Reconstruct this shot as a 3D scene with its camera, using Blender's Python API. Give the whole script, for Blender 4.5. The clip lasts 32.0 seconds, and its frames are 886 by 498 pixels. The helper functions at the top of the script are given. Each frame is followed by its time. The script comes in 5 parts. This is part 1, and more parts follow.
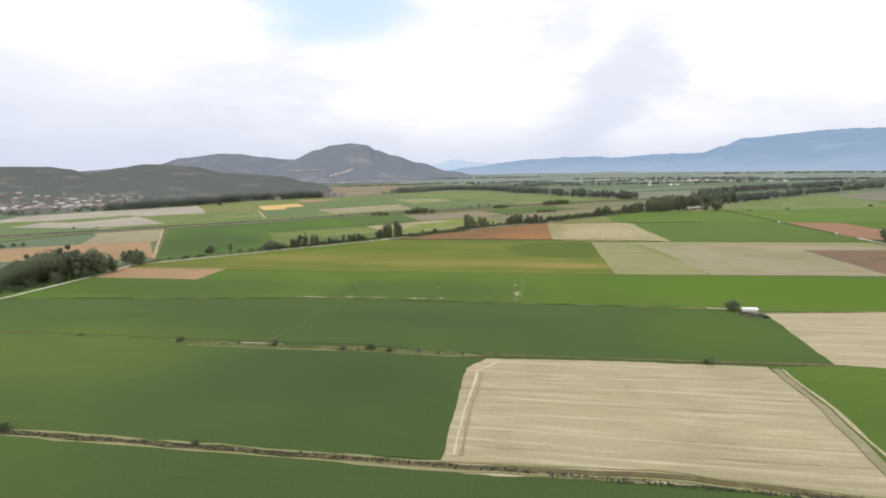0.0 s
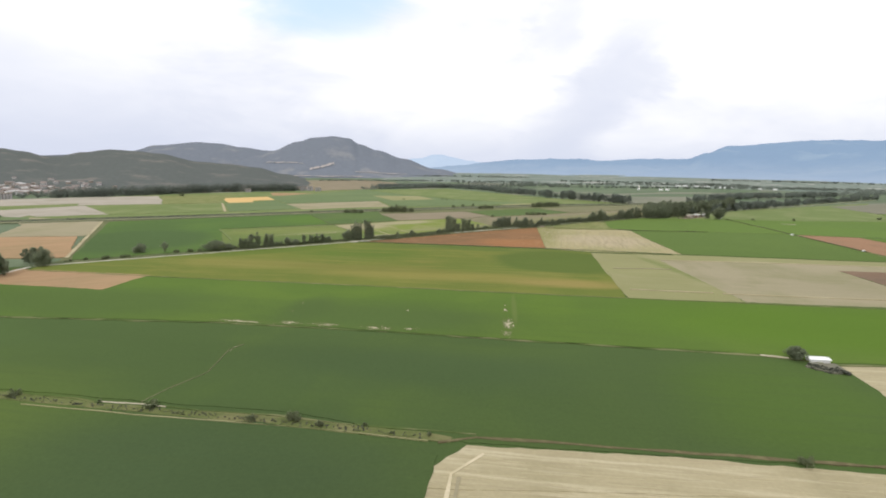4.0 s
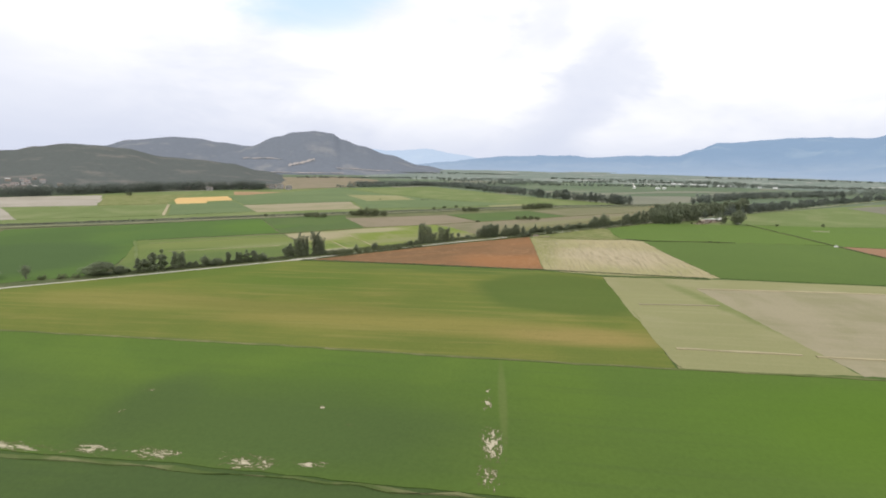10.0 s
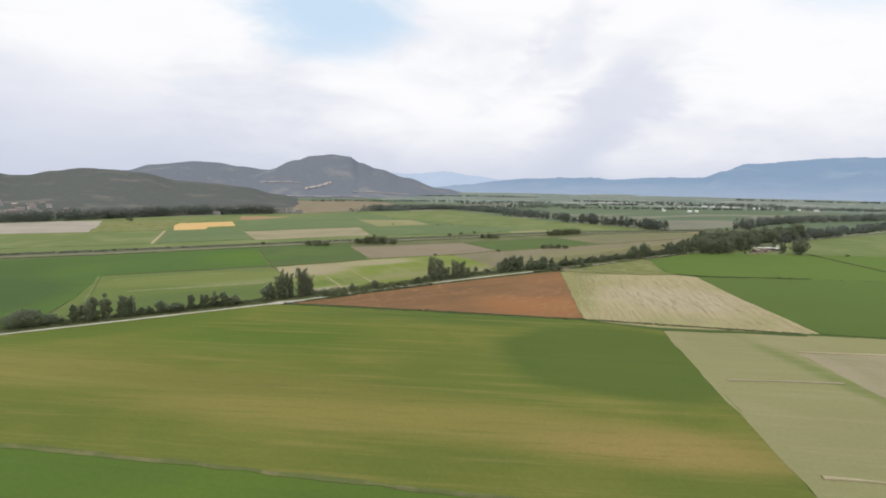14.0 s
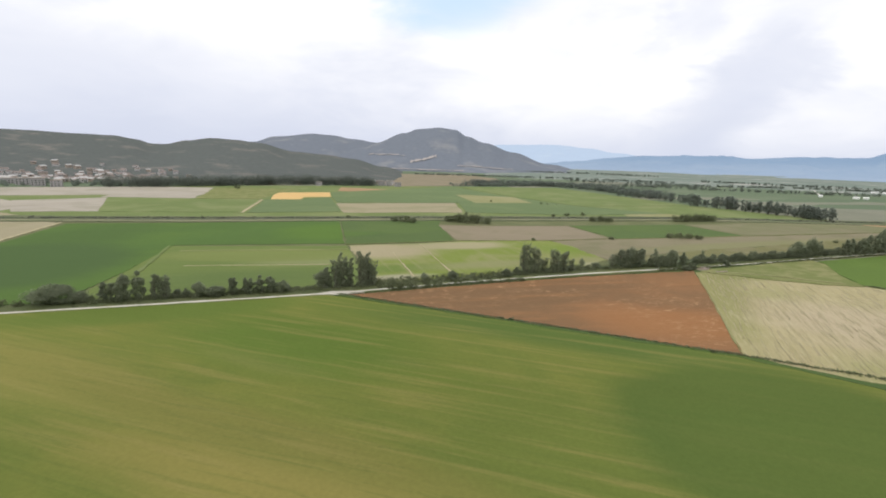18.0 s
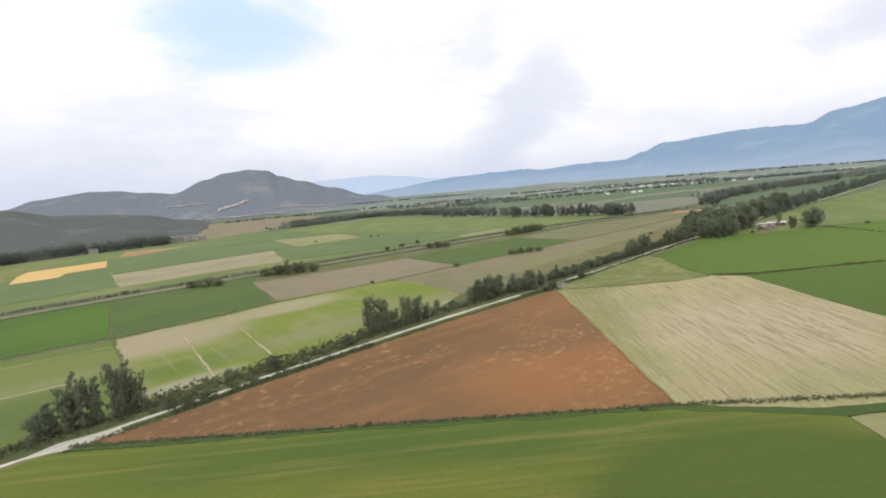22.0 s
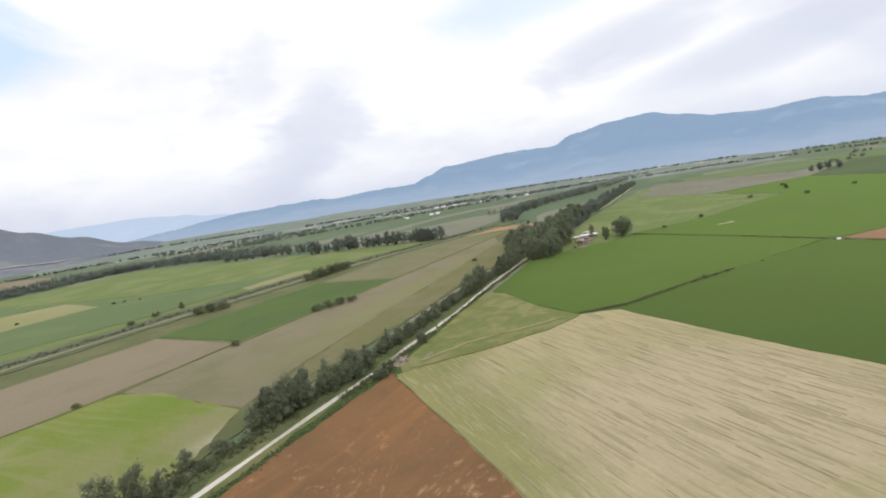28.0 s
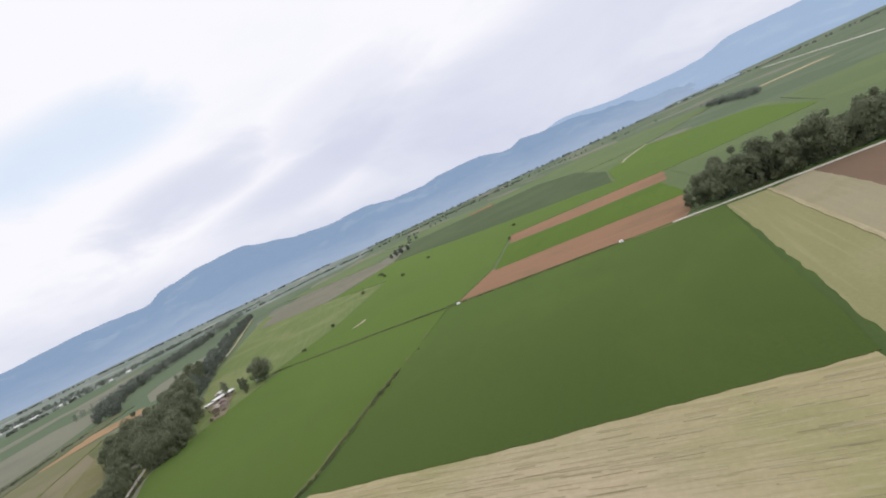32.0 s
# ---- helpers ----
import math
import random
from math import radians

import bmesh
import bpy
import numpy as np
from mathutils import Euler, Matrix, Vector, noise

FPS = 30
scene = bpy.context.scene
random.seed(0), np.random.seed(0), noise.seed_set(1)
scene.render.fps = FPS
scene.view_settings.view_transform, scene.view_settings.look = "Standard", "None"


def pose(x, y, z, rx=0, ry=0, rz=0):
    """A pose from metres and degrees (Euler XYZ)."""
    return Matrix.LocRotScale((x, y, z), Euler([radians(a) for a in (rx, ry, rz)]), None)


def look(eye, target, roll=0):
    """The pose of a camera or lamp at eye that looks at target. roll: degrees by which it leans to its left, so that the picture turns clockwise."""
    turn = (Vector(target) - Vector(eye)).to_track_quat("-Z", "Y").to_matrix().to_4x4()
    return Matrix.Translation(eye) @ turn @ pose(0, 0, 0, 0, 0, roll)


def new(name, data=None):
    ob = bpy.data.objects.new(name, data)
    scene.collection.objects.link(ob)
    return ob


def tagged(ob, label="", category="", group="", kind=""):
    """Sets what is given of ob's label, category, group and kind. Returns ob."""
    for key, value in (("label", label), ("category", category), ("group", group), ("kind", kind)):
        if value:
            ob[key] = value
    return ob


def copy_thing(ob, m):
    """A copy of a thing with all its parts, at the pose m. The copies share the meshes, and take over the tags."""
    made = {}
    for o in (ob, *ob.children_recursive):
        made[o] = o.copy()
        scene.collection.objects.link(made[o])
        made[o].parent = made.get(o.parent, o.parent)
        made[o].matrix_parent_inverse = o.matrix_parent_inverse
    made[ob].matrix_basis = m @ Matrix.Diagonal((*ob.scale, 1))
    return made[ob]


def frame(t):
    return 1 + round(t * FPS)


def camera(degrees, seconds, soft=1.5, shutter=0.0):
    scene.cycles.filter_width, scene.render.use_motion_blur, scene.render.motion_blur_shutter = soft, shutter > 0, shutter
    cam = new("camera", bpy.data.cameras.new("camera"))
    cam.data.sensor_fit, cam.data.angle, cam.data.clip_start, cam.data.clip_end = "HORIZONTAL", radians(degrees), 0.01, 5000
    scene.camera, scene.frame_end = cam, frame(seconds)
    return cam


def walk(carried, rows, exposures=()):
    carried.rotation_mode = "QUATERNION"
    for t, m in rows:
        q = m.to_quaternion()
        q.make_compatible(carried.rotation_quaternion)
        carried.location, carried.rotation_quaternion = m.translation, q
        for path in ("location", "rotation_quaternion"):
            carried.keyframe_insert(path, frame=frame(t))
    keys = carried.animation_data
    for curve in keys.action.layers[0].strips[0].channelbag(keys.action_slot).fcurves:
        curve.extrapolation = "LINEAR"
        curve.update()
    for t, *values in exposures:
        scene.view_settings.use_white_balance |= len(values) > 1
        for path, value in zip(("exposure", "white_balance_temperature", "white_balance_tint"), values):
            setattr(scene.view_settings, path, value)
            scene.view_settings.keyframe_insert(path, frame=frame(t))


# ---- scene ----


def row(t, x, y, z, heading, pitch, bank):
    """Seconds, place, heading clockwise from +y, pitch up, bank to the right."""
    h, p = radians(heading), radians(pitch)
    ahead = (math.sin(h) * math.cos(p), math.cos(h) * math.cos(p), math.sin(p))
    return t, look((x, y, z), (x + ahead[0], y + ahead[1], z + ahead[2]), -bank)


# the camera: a small aircraft, about 60 m up at 15 m/s
cam = camera(84.29, 32.0, soft=1.9)
walk(cam, [
    row(0, -0.00, -0.00, 66.32, 0.00, -9.60, 1.27),
    row(0.5, 0.39, 7.26, 65.81, -0.89, -10.15, 0.52),
    row(1, 0.89, 14.67, 65.30, -0.89, -10.03, -0.01),
    row(1.5, 1.46, 22.09, 64.74, -0.42, -10.10, -0.22),
    row(2, 2.16, 29.49, 64.11, -0.00, -10.19, -0.44),
    row(2.5, 2.95, 36.87, 63.63, 0.07, -10.28, -0.69),
    row(4.5, 5.75, 67.25, 62.97, 3.63, -9.74, -0.31),
    row(5, 6.74, 74.56, 62.93, 5.56, -9.74, 0.27),
    row(5.5, 7.79, 81.94, 62.85, 6.49, -9.78, 0.27),
    row(6, 8.99, 89.26, 62.75, 6.82, -9.82, 0.24),
    row(6.5, 10.28, 96.60, 62.66, 7.11, -9.89, 0.18),
    row(7, 11.68, 103.94, 62.59, 7.38, -9.95, 0.09),
    row(7.5, 13.25, 111.24, 62.61, 7.64, -9.98, 0.10),
    row(8, 14.82, 118.52, 62.70, 7.57, -10.05, -0.18),
    row(8.5, 16.48, 125.75, 62.76, 6.51, -10.14, -0.67),
    row(9, 17.91, 132.98, 62.80, 5.07, -10.20, -0.78),
    row(9.5, 19.24, 140.10, 62.79, 4.72, -10.13, -0.76),
    row(10, 20.49, 147.37, 62.81, 3.35, -10.24, -0.93),
    row(10.5, 21.64, 154.75, 62.79, 0.77, -10.36, -0.95),
    row(11, 22.67, 162.38, 62.79, 0.37, -10.46, -0.87),
    row(11.5, 23.50, 169.92, 62.70, 0.62, -16.56, -0.82),
    row(12, 24.23, 177.32, 62.52, 0.46, -17.87, -0.79),
    row(12.5, 24.86, 184.60, 62.32, 0.46, -14.50, -0.74),
    row(13, 25.40, 191.84, 62.14, 0.64, -7.92, -0.86),
    row(13.5, 26.09, 199.13, 62.03, 1.23, -7.64, -0.60),
    row(15.5, 29.59, 229.25, 62.18, 0.04, -7.78, -0.98),
    row(16, 30.27, 236.45, 61.88, -0.31, -7.83, -0.85),
    row(16.5, 30.79, 243.70, 61.36, -4.29, -8.28, -1.21),
    row(17, 31.16, 250.90, 60.58, -9.36, -9.63, -2.00),
    row(17.5, 31.51, 258.10, 59.62, -11.66, -10.20, -2.19),
    row(18, 31.67, 265.43, 58.59, -11.14, -10.70, -1.69),
    row(18.5, 31.36, 272.84, 57.63, -10.33, -10.65, -1.36),
    row(19, 30.74, 280.31, 56.88, -9.43, -9.06, -0.77),
    row(19.5, 29.94, 287.86, 56.46, -8.11, -7.96, -1.05),
    row(20, 29.16, 295.35, 56.35, -6.03, -7.86, -0.51),
    row(20.5, 28.44, 302.76, 56.45, -2.82, -7.77, 0.64),
    row(21, 27.98, 310.10, 56.61, 2.20, -7.68, 3.69),
    row(21.5, 27.97, 317.41, 56.72, 6.84, -7.63, 5.75),
    row(22, 28.53, 324.64, 56.81, 8.55, -7.51, 4.94),
    row(22.5, 29.52, 331.71, 56.92, 8.48, -7.49, 3.83),
    row(23, 30.82, 338.76, 57.05, 9.28, -7.47, 3.54),
    row(23.5, 32.31, 346.28, 57.16, 10.04, -7.53, 3.12),
    row(24, 34.00, 353.87, 57.18, 10.75, -7.56, 2.76),
    row(24.5, 35.94, 361.40, 57.11, 11.92, -7.52, 2.64),
    row(25, 37.99, 368.80, 56.99, 15.10, -7.40, 3.95),
    row(25.5, 40.16, 376.18, 56.85, 17.87, -7.36, 4.64),
    row(27.5, 51.82, 404.67, 56.65, 27.30, -7.11, 6.36),
    row(28, 55.48, 411.09, 56.60, 31.93, -7.00, 8.86),
    row(28.5, 59.35, 417.19, 56.51, 36.69, -6.81, 10.75),
    row(29, 63.63, 422.93, 56.35, 41.88, -6.62, 12.74),
    row(29.5, 68.52, 428.26, 56.19, 46.61, -6.41, 13.79),
    row(30, 74.08, 433.10, 56.12, 51.84, -6.21, 16.53),
    row(30.5, 80.12, 437.35, 56.04, 58.20, -5.89, 20.55),
    row(31, 86.62, 440.97, 55.98, 64.03, -5.91, 22.93),
    row(31.5, 93.43, 444.07, 55.93, 67.36, -5.98, 22.65),
    row(32, 100.28, 446.93, 55.88, 76.62, -5.38, 25.14),
], [(0, -0.15, 6500, 10), (11, -0.14, 6500, 10), (11.7, 0.05, 6500, 10), (12.2, 0.05, 6500, 10), (12.9, -0.32, 6500, 10), (14.5, -0.3, 6500, 10), (17, -0.19, 6500, 10), (21, -0.17, 6500, 10), (25, -0.13, 6500, 10), (28.5, -0.24, 6450, 10), (30, -0.32, 6400, 12), (32, -0.36, 6350, 13)])

# ---- light ----
SUN_HEIGHT, SUN_HEADING = radians(52), radians(215)
sun = new("sun", bpy.data.lights.new("sun", "SUN"))
sun.data.energy, sun.data.angle, sun.data.color = 1.1, radians(18), (1.0, 0.96, 0.9)
sun.matrix_world = look((math.sin(SUN_HEADING) * 900, math.cos(SUN_HEADING) * 900, 900 * math.tan(SUN_HEIGHT)), (0, 0, 0))


class Nodes:
    """Short hand for building a node tree."""

    def __init__(self, tree):
        self.tree = tree
        tree.nodes.clear()

    def add(self, kind, **values):
        node = self.tree.nodes.new(kind)
        for key, value in values.items():
            if key == "op":
                node.operation = value
            elif key == "blend":
                node.blend_type = value
        return node

    def link(self, a, b):
        if isinstance(a, (int, float)):
            b.default_value = a
        elif isinstance(a, (tuple, list)):
            b.default_value = a if len(a) == len(b.default_value) else (*a, 1.0)
        else:
            self.tree.links.new(a, b)

    def math(self, op, a, b=0.0, c=None):
        n = self.add("ShaderNodeMath", op=op)
        self.link(a, n.inputs[0])
        self.link(b, n.inputs[1])
        if c is not None:
            self.link(c, n.inputs[2])
        return n.outputs[0]

    def mix(self, fac, a, b, blend="MIX"):
        n = self.add("ShaderNodeMixRGB", blend=blend)
        for value, socket in zip((fac, a, b), n.inputs):
            self.link(value, socket)
        return n.outputs[0]

    def ramp(self, fac, low, high, smooth=True):
        n = self.add("ShaderNodeMapRange")
        n.interpolation_type = "SMOOTHSTEP" if smooth else "LINEAR"
        self.link(fac, n.inputs[0])
        n.inputs[1].default_value, n.inputs[2].default_value = low, high
        return n.outputs[0]

    def noise(self, vector, scale, detail=3.0, rough=0.55, twist=0.0):
        n = self.add("ShaderNodeTexNoise")
        self.link(vector, n.inputs["Vector"])
        n.inputs["Scale"].default_value, n.inputs["Detail"].default_value = scale, detail
        n.inputs["Roughness"].default_value, n.inputs["Distortion"].default_value = rough, twist
        return n.outputs["Fac"]

    def place(self, turn=0.0, scale=(1, 1, 1)):
        """World position in axes turned about z by degrees, then scaled."""
        g = self.add("ShaderNodeNewGeometry")
        m = self.add("ShaderNodeMapping")
        m.vector_type = "TEXTURE"
        m.inputs["Rotation"].default_value = (0, 0, radians(turn))
        m.inputs["Scale"].default_value = [1 / v for v in scale]
        self.tree.links.new(g.outputs["Position"], m.inputs["Vector"])
        return m.outputs[0]


# the sky: bright high cloud, with a hole and some grey streaks
world = bpy.data.worlds.new("overcast_sky")
scene.world = world
world.use_nodes = True
N = Nodes(world.node_tree)
sky = N.add("ShaderNodeTexSky")
sky.sky_type, sky.sun_disc = "NISHITA", False
sky.sun_elevation, sky.sun_rotation = SUN_HEIGHT, SUN_HEADING
way = N.add("ShaderNodeTexCoord").outputs["Generated"]
parts = N.add("ShaderNodeSeparateXYZ")
N.link(way, parts.inputs[0])
heading = N.math("MULTIPLY", N.math("ARCTAN2", parts.outputs[0], parts.outputs[1]), 57.2958)
height = N.math("MULTIPLY", N.math("ARCSINE", parts.outputs[2]), 57.2958)
stretch = N.add("ShaderNodeMapping")
stretch.inputs["Scale"].default_value = (1, 1, 2.6)
N.link(way, stretch.inputs["Vector"])
wisp = N.noise(stretch.outputs[0], 5.0, 6, 0.6, 0.4)
billow = N.noise(stretch.outputs[0], 2.1, 5, 0.55, 0.3)
drift = N.noise(stretch.outputs[0], 3.2, 4, 0.6, 0.8)
jitter = N.math("ADD", N.math("MULTIPLY", N.math("SUBTRACT", wisp, 0.5), 10.0), N.math("MULTIPLY", N.math("SUBTRACT", drift, 0.5), 16.0))


def blob(at_heading, at_height, wide, high, lean):
    """A soft patch of sky of that size in degrees, leaning by degrees."""
    c, s = math.cos(radians(lean)), math.sin(radians(lean))
    a = N.math("ADD", N.math("SUBTRACT", heading, at_heading), jitter)
    e = N.math("ADD", N.math("SUBTRACT", height, at_height), N.math("MULTIPLY", jitter, 0.3))
    u = N.math("DIVIDE", N.math("ADD", N.math("MULTIPLY", a, c), N.math("MULTIPLY", e, s)), wide)
    v = N.math("DIVIDE", N.math("SUBTRACT", N.math("MULTIPLY", e, c), N.math("MULTIPLY", a, s)), high)
    d = N.math("ADD", N.math("MULTIPLY", u, u), N.math("MULTIPLY", v, v))
    return N.math("SUBTRACT", 1.0, N.ramp(d, 0.0, 2.2))


bright, grey, haze = (1.22, 1.22, 1.24, 1), (0.83, 0.875, 1.02, 1), (0.72, 0.775, 0.94, 1)
cloud = N.mix(N.math("MULTIPLY", N.ramp(billow, 0.46, 0.74), 0.75), bright, grey)
cloud = N.mix(N.math("MULTIPLY", N.ramp(wisp, 0.5, 0.75), 0.35), cloud, grey)
cloud = N.mix(N.math("MULTIPLY", N.ramp(height, 12.0, 21.0), 0.85), cloud, bright)
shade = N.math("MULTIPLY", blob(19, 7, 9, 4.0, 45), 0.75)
for weight, *patch in ((0.4, 14.5, 15, 4, 3.0, 50), (0.75, 54, 11.5, 8, 2.4, 8), (0.8, 66, 8.2, 12, 2.2, 10), (0.45, 72, 14, 10, 3, 12), (0.7, 95, 9, 22, 5, 4), (0.75, -48, 5, 34, 5.5, -4), (0.6, -90, 8, 30, 8, 0)):
    shade = N.math("MAXIMUM", shade, N.math("MULTIPLY", blob(*patch), weight))
cloud = N.mix(shade, cloud, grey)
low = N.math("SUBTRACT", 1.0, N.ramp(N.math("ADD", height, N.math("MULTIPLY", jitter, 0.35)), 0.0, 7.5))
cloud = N.mix(N.math("MULTIPLY", low, 0.8), cloud, haze)
clear = N.mix(0.06, (0.62, 0.79, 0.93, 1), sky.outputs[0])
hole = N.math("MAXIMUM", blob(-11.5, 17.5, 8.5, 3.8, 0), N.math("MULTIPLY", blob(47, 19, 10, 3, 10), 0.6))
cloud = N.mix(N.math("MULTIPLY", hole, 0.9), cloud, clear)
back = N.add("ShaderNodeBackground")
N.link(cloud, back.inputs[0])
back.inputs[1].default_value = 1.0
N.link(back.outputs[0], N.add("ShaderNodeOutputWorld").inputs[0])


# ---- materials ----
def surface(name, rough=0.9, shine=0.15):
    """An empty material: its nodes, its shader."""
    m = bpy.data.materials.new(name)
    m.use_nodes = True
    n = Nodes(m.node_tree)
    s = n.add("ShaderNodeBsdfPrincipled")
    s.inputs["Roughness"].default_value = rough
    s.inputs["Specular IOR Level"].default_value = shine
    n.link(s.outputs[0], n.add("ShaderNodeOutputMaterial").inputs[0])
    return m, n, s


def bumped(n, s, height, strength, distance):
    b = n.add("ShaderNodeBump")
    b.inputs["Strength"].default_value, b.inputs["Distance"].default_value = strength, distance
    n.link(height, b.inputs["Height"])
    n.link(b.outputs[0], s.inputs["Normal"])


def field_paint(name, main, other, streak, turn, patch=0.012, rows=0.5, rows_amount=0.5, blotch=(0.45, 0.65), relief=0.12, passes=0.0, spots=(), reach=0.035, veins=None, weave=None, bare=(), cloud=0.24, sheen=0.10):
    """Crop, stubble or soil: two tones in broad patches, streaks along the rows, grain. passes: metres between tractor lines."""
    m, n, s = surface(name, 1.0, 0.03)
    at = n.place(turn)
    along = n.place(turn, (reach, 1, 1))
    s.inputs["Sheen Weight"].default_value = sheen
    s.inputs["Sheen Roughness"].default_value = 0.45
    s.inputs["Sheen Tint"].default_value = (*[0.04 + 0.96 * v / max(main) for v in main], 1)
    far = n.noise(at, patch, 4, 0.6, 0.6)
    colour = n.mix(n.ramp(far, *blotch), main, other)
    def blot(colour, x, y, rx, ry, turned, tone, *firm):
        put = n.add("ShaderNodeMapping")
        put.vector_type = "TEXTURE"
        put.inputs["Location"].default_value = (x, y, 0)
        put.inputs["Rotation"].default_value = (0, 0, radians(turned))
        put.inputs["Scale"].default_value = (rx, ry, 1e6)
        n.link(n.place(), put.inputs["Vector"])
        away = n.add("ShaderNodeVectorMath", op="LENGTH")
        n.link(put.outputs[0], away.inputs[0])
        edge = n.math("ADD", away.outputs["Value"], n.math("MULTIPLY", n.math("SUBTRACT", n.noise(n.place(turned, (0.02, 0.07, 1)), 1.0, 5, 0.6), 0.5), 0.35 if firm else 0.75))
        return n.mix(n.math("MULTIPLY", n.math("SUBTRACT", 1.0, n.ramp(edge, *(firm or (0.35, 1.3)))), 0.85 if firm else 1.0), colour, tone)

    for spot in spots:
        if len(spot) == 6:
            colour = blot(colour, *spot)
    line = n.noise(along, rows, 4, 0.65)
    colour = n.mix(n.math("MULTIPLY", n.ramp(line, 0.48, 0.68), rows_amount), colour, streak)
    if weave:
        w = n.noise(n.place(turn + 2, (0.07, 1, 1)), rows * 1.6, 5, 0.7)
        colour = n.mix(n.math("MULTIPLY", n.ramp(w, 0.53, 0.62), weave[3]), colour, weave[:3])
    for spot in spots:
        if len(spot) > 6:
            colour = blot(colour, *spot)
    if passes:
        w = n.add("ShaderNodeSeparateXYZ")
        n.link(at, w.inputs[0])
        k = n.math("FRACT", n.math("DIVIDE", n.math("ADD", w.outputs[1], n.math("MULTIPLY", n.noise(n.place(turn, (0.02, 0.02, 1)), 1.0), 4.0)), passes))
        k = n.ramp(n.math("ABSOLUTE", n.math("SUBTRACT", k, 0.5)), 0.42, 0.49)
        k = n.math("MULTIPLY", k, n.ramp(n.noise(n.place(turn, (0.02, 0.08, 1)), 1.0), 0.35, 0.6))
        colour = n.mix(n.math("MULTIPLY", k, 0.6), colour, streak)
    if veins:
        v = n.noise(n.place(turn, (0.028, 0.06, 1)), 1.0, 7, 0.62, 1.4)
        v = n.math("SUBTRACT", 1.0, n.ramp(n.math("ABSOLUTE", n.math("SUBTRACT", v, 0.5)), 0.0, 0.055))
        v = n.math("MULTIPLY", v, n.ramp(n.noise(n.place(turn, (0.3, 0.5, 1)), 1.0, 5, 0.7), 0.48, 0.66))
        v = n.math("MULTIPLY", v, n.ramp(n.noise(at, 0.014, 3), 0.36, 0.58))
        colour = n.mix(n.math("MULTIPLY", v, 0.8), colour, veins)
    for x, y, rx, ry in bare:
        put = n.add("ShaderNodeMapping")
        put.vector_type = "TEXTURE"
        put.inputs["Location"].default_value = (x, y, 0)
        put.inputs["Rotation"].default_value = (0, 0, radians(turn))
        put.inputs["Scale"].default_value = (rx, ry, 1e6)
        n.link(n.place(), put.inputs["Vector"])
        away = n.add("ShaderNodeVectorMath", op="LENGTH")
        n.link(put.outputs[0], away.inputs[0])
        torn = n.math("SUBTRACT", n.math("MULTIPLY", n.math("SUBTRACT", n.noise(n.place(turn, (0.35, 1.1, 1) if rx > ry else (1.0, 0.45, 1)), 1.0, 6, 0.75, 0.8), 0.45), 7.0), n.math("MULTIPLY", away.outputs["Value"], 0.75))
        colour = n.mix(n.ramp(torn, -0.5, 0.05), colour, n.mix(n.ramp(torn, 0.0, 0.3), (0.10, 0.095, 0.045), (0.46, 0.41, 0.30)))
    grain = n.noise(at, 0.9, 6, 0.7)
    vigour = n.noise(n.place(turn, (0.009, 0.022, 1)), 1.0, 4, 0.6, 0.5)
    shade = n.math("ADD", 0.80 - cloud * 0.5, n.math("ADD", n.math("MULTIPLY", grain, 0.40), n.math("MULTIPLY", vigour, cloud)))
    n.link(n.mix(1.0, colour, n_grey(n, shade), "MULTIPLY"), s.inputs["Base Color"])
    bumped(n, s, n.math("ADD", n.noise(at, 2.2, 4, 0.7), n.math("MULTIPLY", line, 0.8)), 0.4, relief)
    return m


def n_grey(n, value):
    c = n.add("ShaderNodeCombineColor")
    for socket in c.inputs:
        n.link(value, socket)
    return c.outputs[0]


ROW = -9.5  # the strips of land run this many degrees north of east
CROP = field_paint("green_crop", (0.084, 0.134, 0.029), (0.096, 0.148, 0.030), (0.074, 0.110, 0.032), ROW, 0.013, rows_amount=0.3, bare=((-14, 242, 4.6, 2.0), (-49, 248, 4.6, 1.3), (-35, 246, 4.0, 1.3), (38, 247, 2.1, 5.2), (35.6, 236, 1.6, 3.0), (40, 266, 0.9, 2.2), (41, 273, 0.5, 1.2), (-51, 276, 1.4, 0.7), (-52, 264, 0.7, 0.9), (-3, 265, 0.6, 0.5), (5, 256, 0.9, 0.5), (-1, 241, 2.4, 0.8), (-70, 250, 9, 1.6)), spots=(
    (-16, 258, 62, 24, ROW, (0.071, 0.108, 0.034)), (-46, 266, 12, 24, ROW, (0.068, 0.102, 0.034)), (44.5, 270, 1.3, 26, -8.6, (0.115, 0.150, 0.045), 0.5, 1.2), (-150, 280, 90, 30, ROW, (0.070, 0.108, 0.032)), (62, 275, 14, 24, ROW, (0.092, 0.146, 0.028)), (190, 240, 110, 36, ROW, (0.084, 0.150, 0.020), 0.5, 1.2)))
CROP_DARK = field_paint("dark_green_crop", (0.061, 0.093, 0.032), (0.071, 0.107, 0.031), (0.058, 0.084, 0.033), ROW, 0.010, rows_amount=0.3, bare=((-60.5, 221, 0.4, 3.4), (-66, 192, 0.4, 1.2)), spots=(
    (-150, 180, 80, 36, ROW, (0.088, 0.126, 0.031)), (-40, 152, 52, 26, ROW, (0.054, 0.082, 0.035)), (0, 205, 60, 18, ROW, (0.056, 0.086, 0.034)), (105, 180, 34, 36, ROW, (0.069, 0.112, 0.026)), (-190, 240, 50, 16, ROW, (0.068, 0.106, 0.034))))
CROP_BRIGHT = field_paint("bright_green_crop", (0.061, 0.093, 0.022), (0.055, 0.083, 0.023), (0.069, 0.099, 0.026), 30, sheen=0.26, rows_amount=0.25)
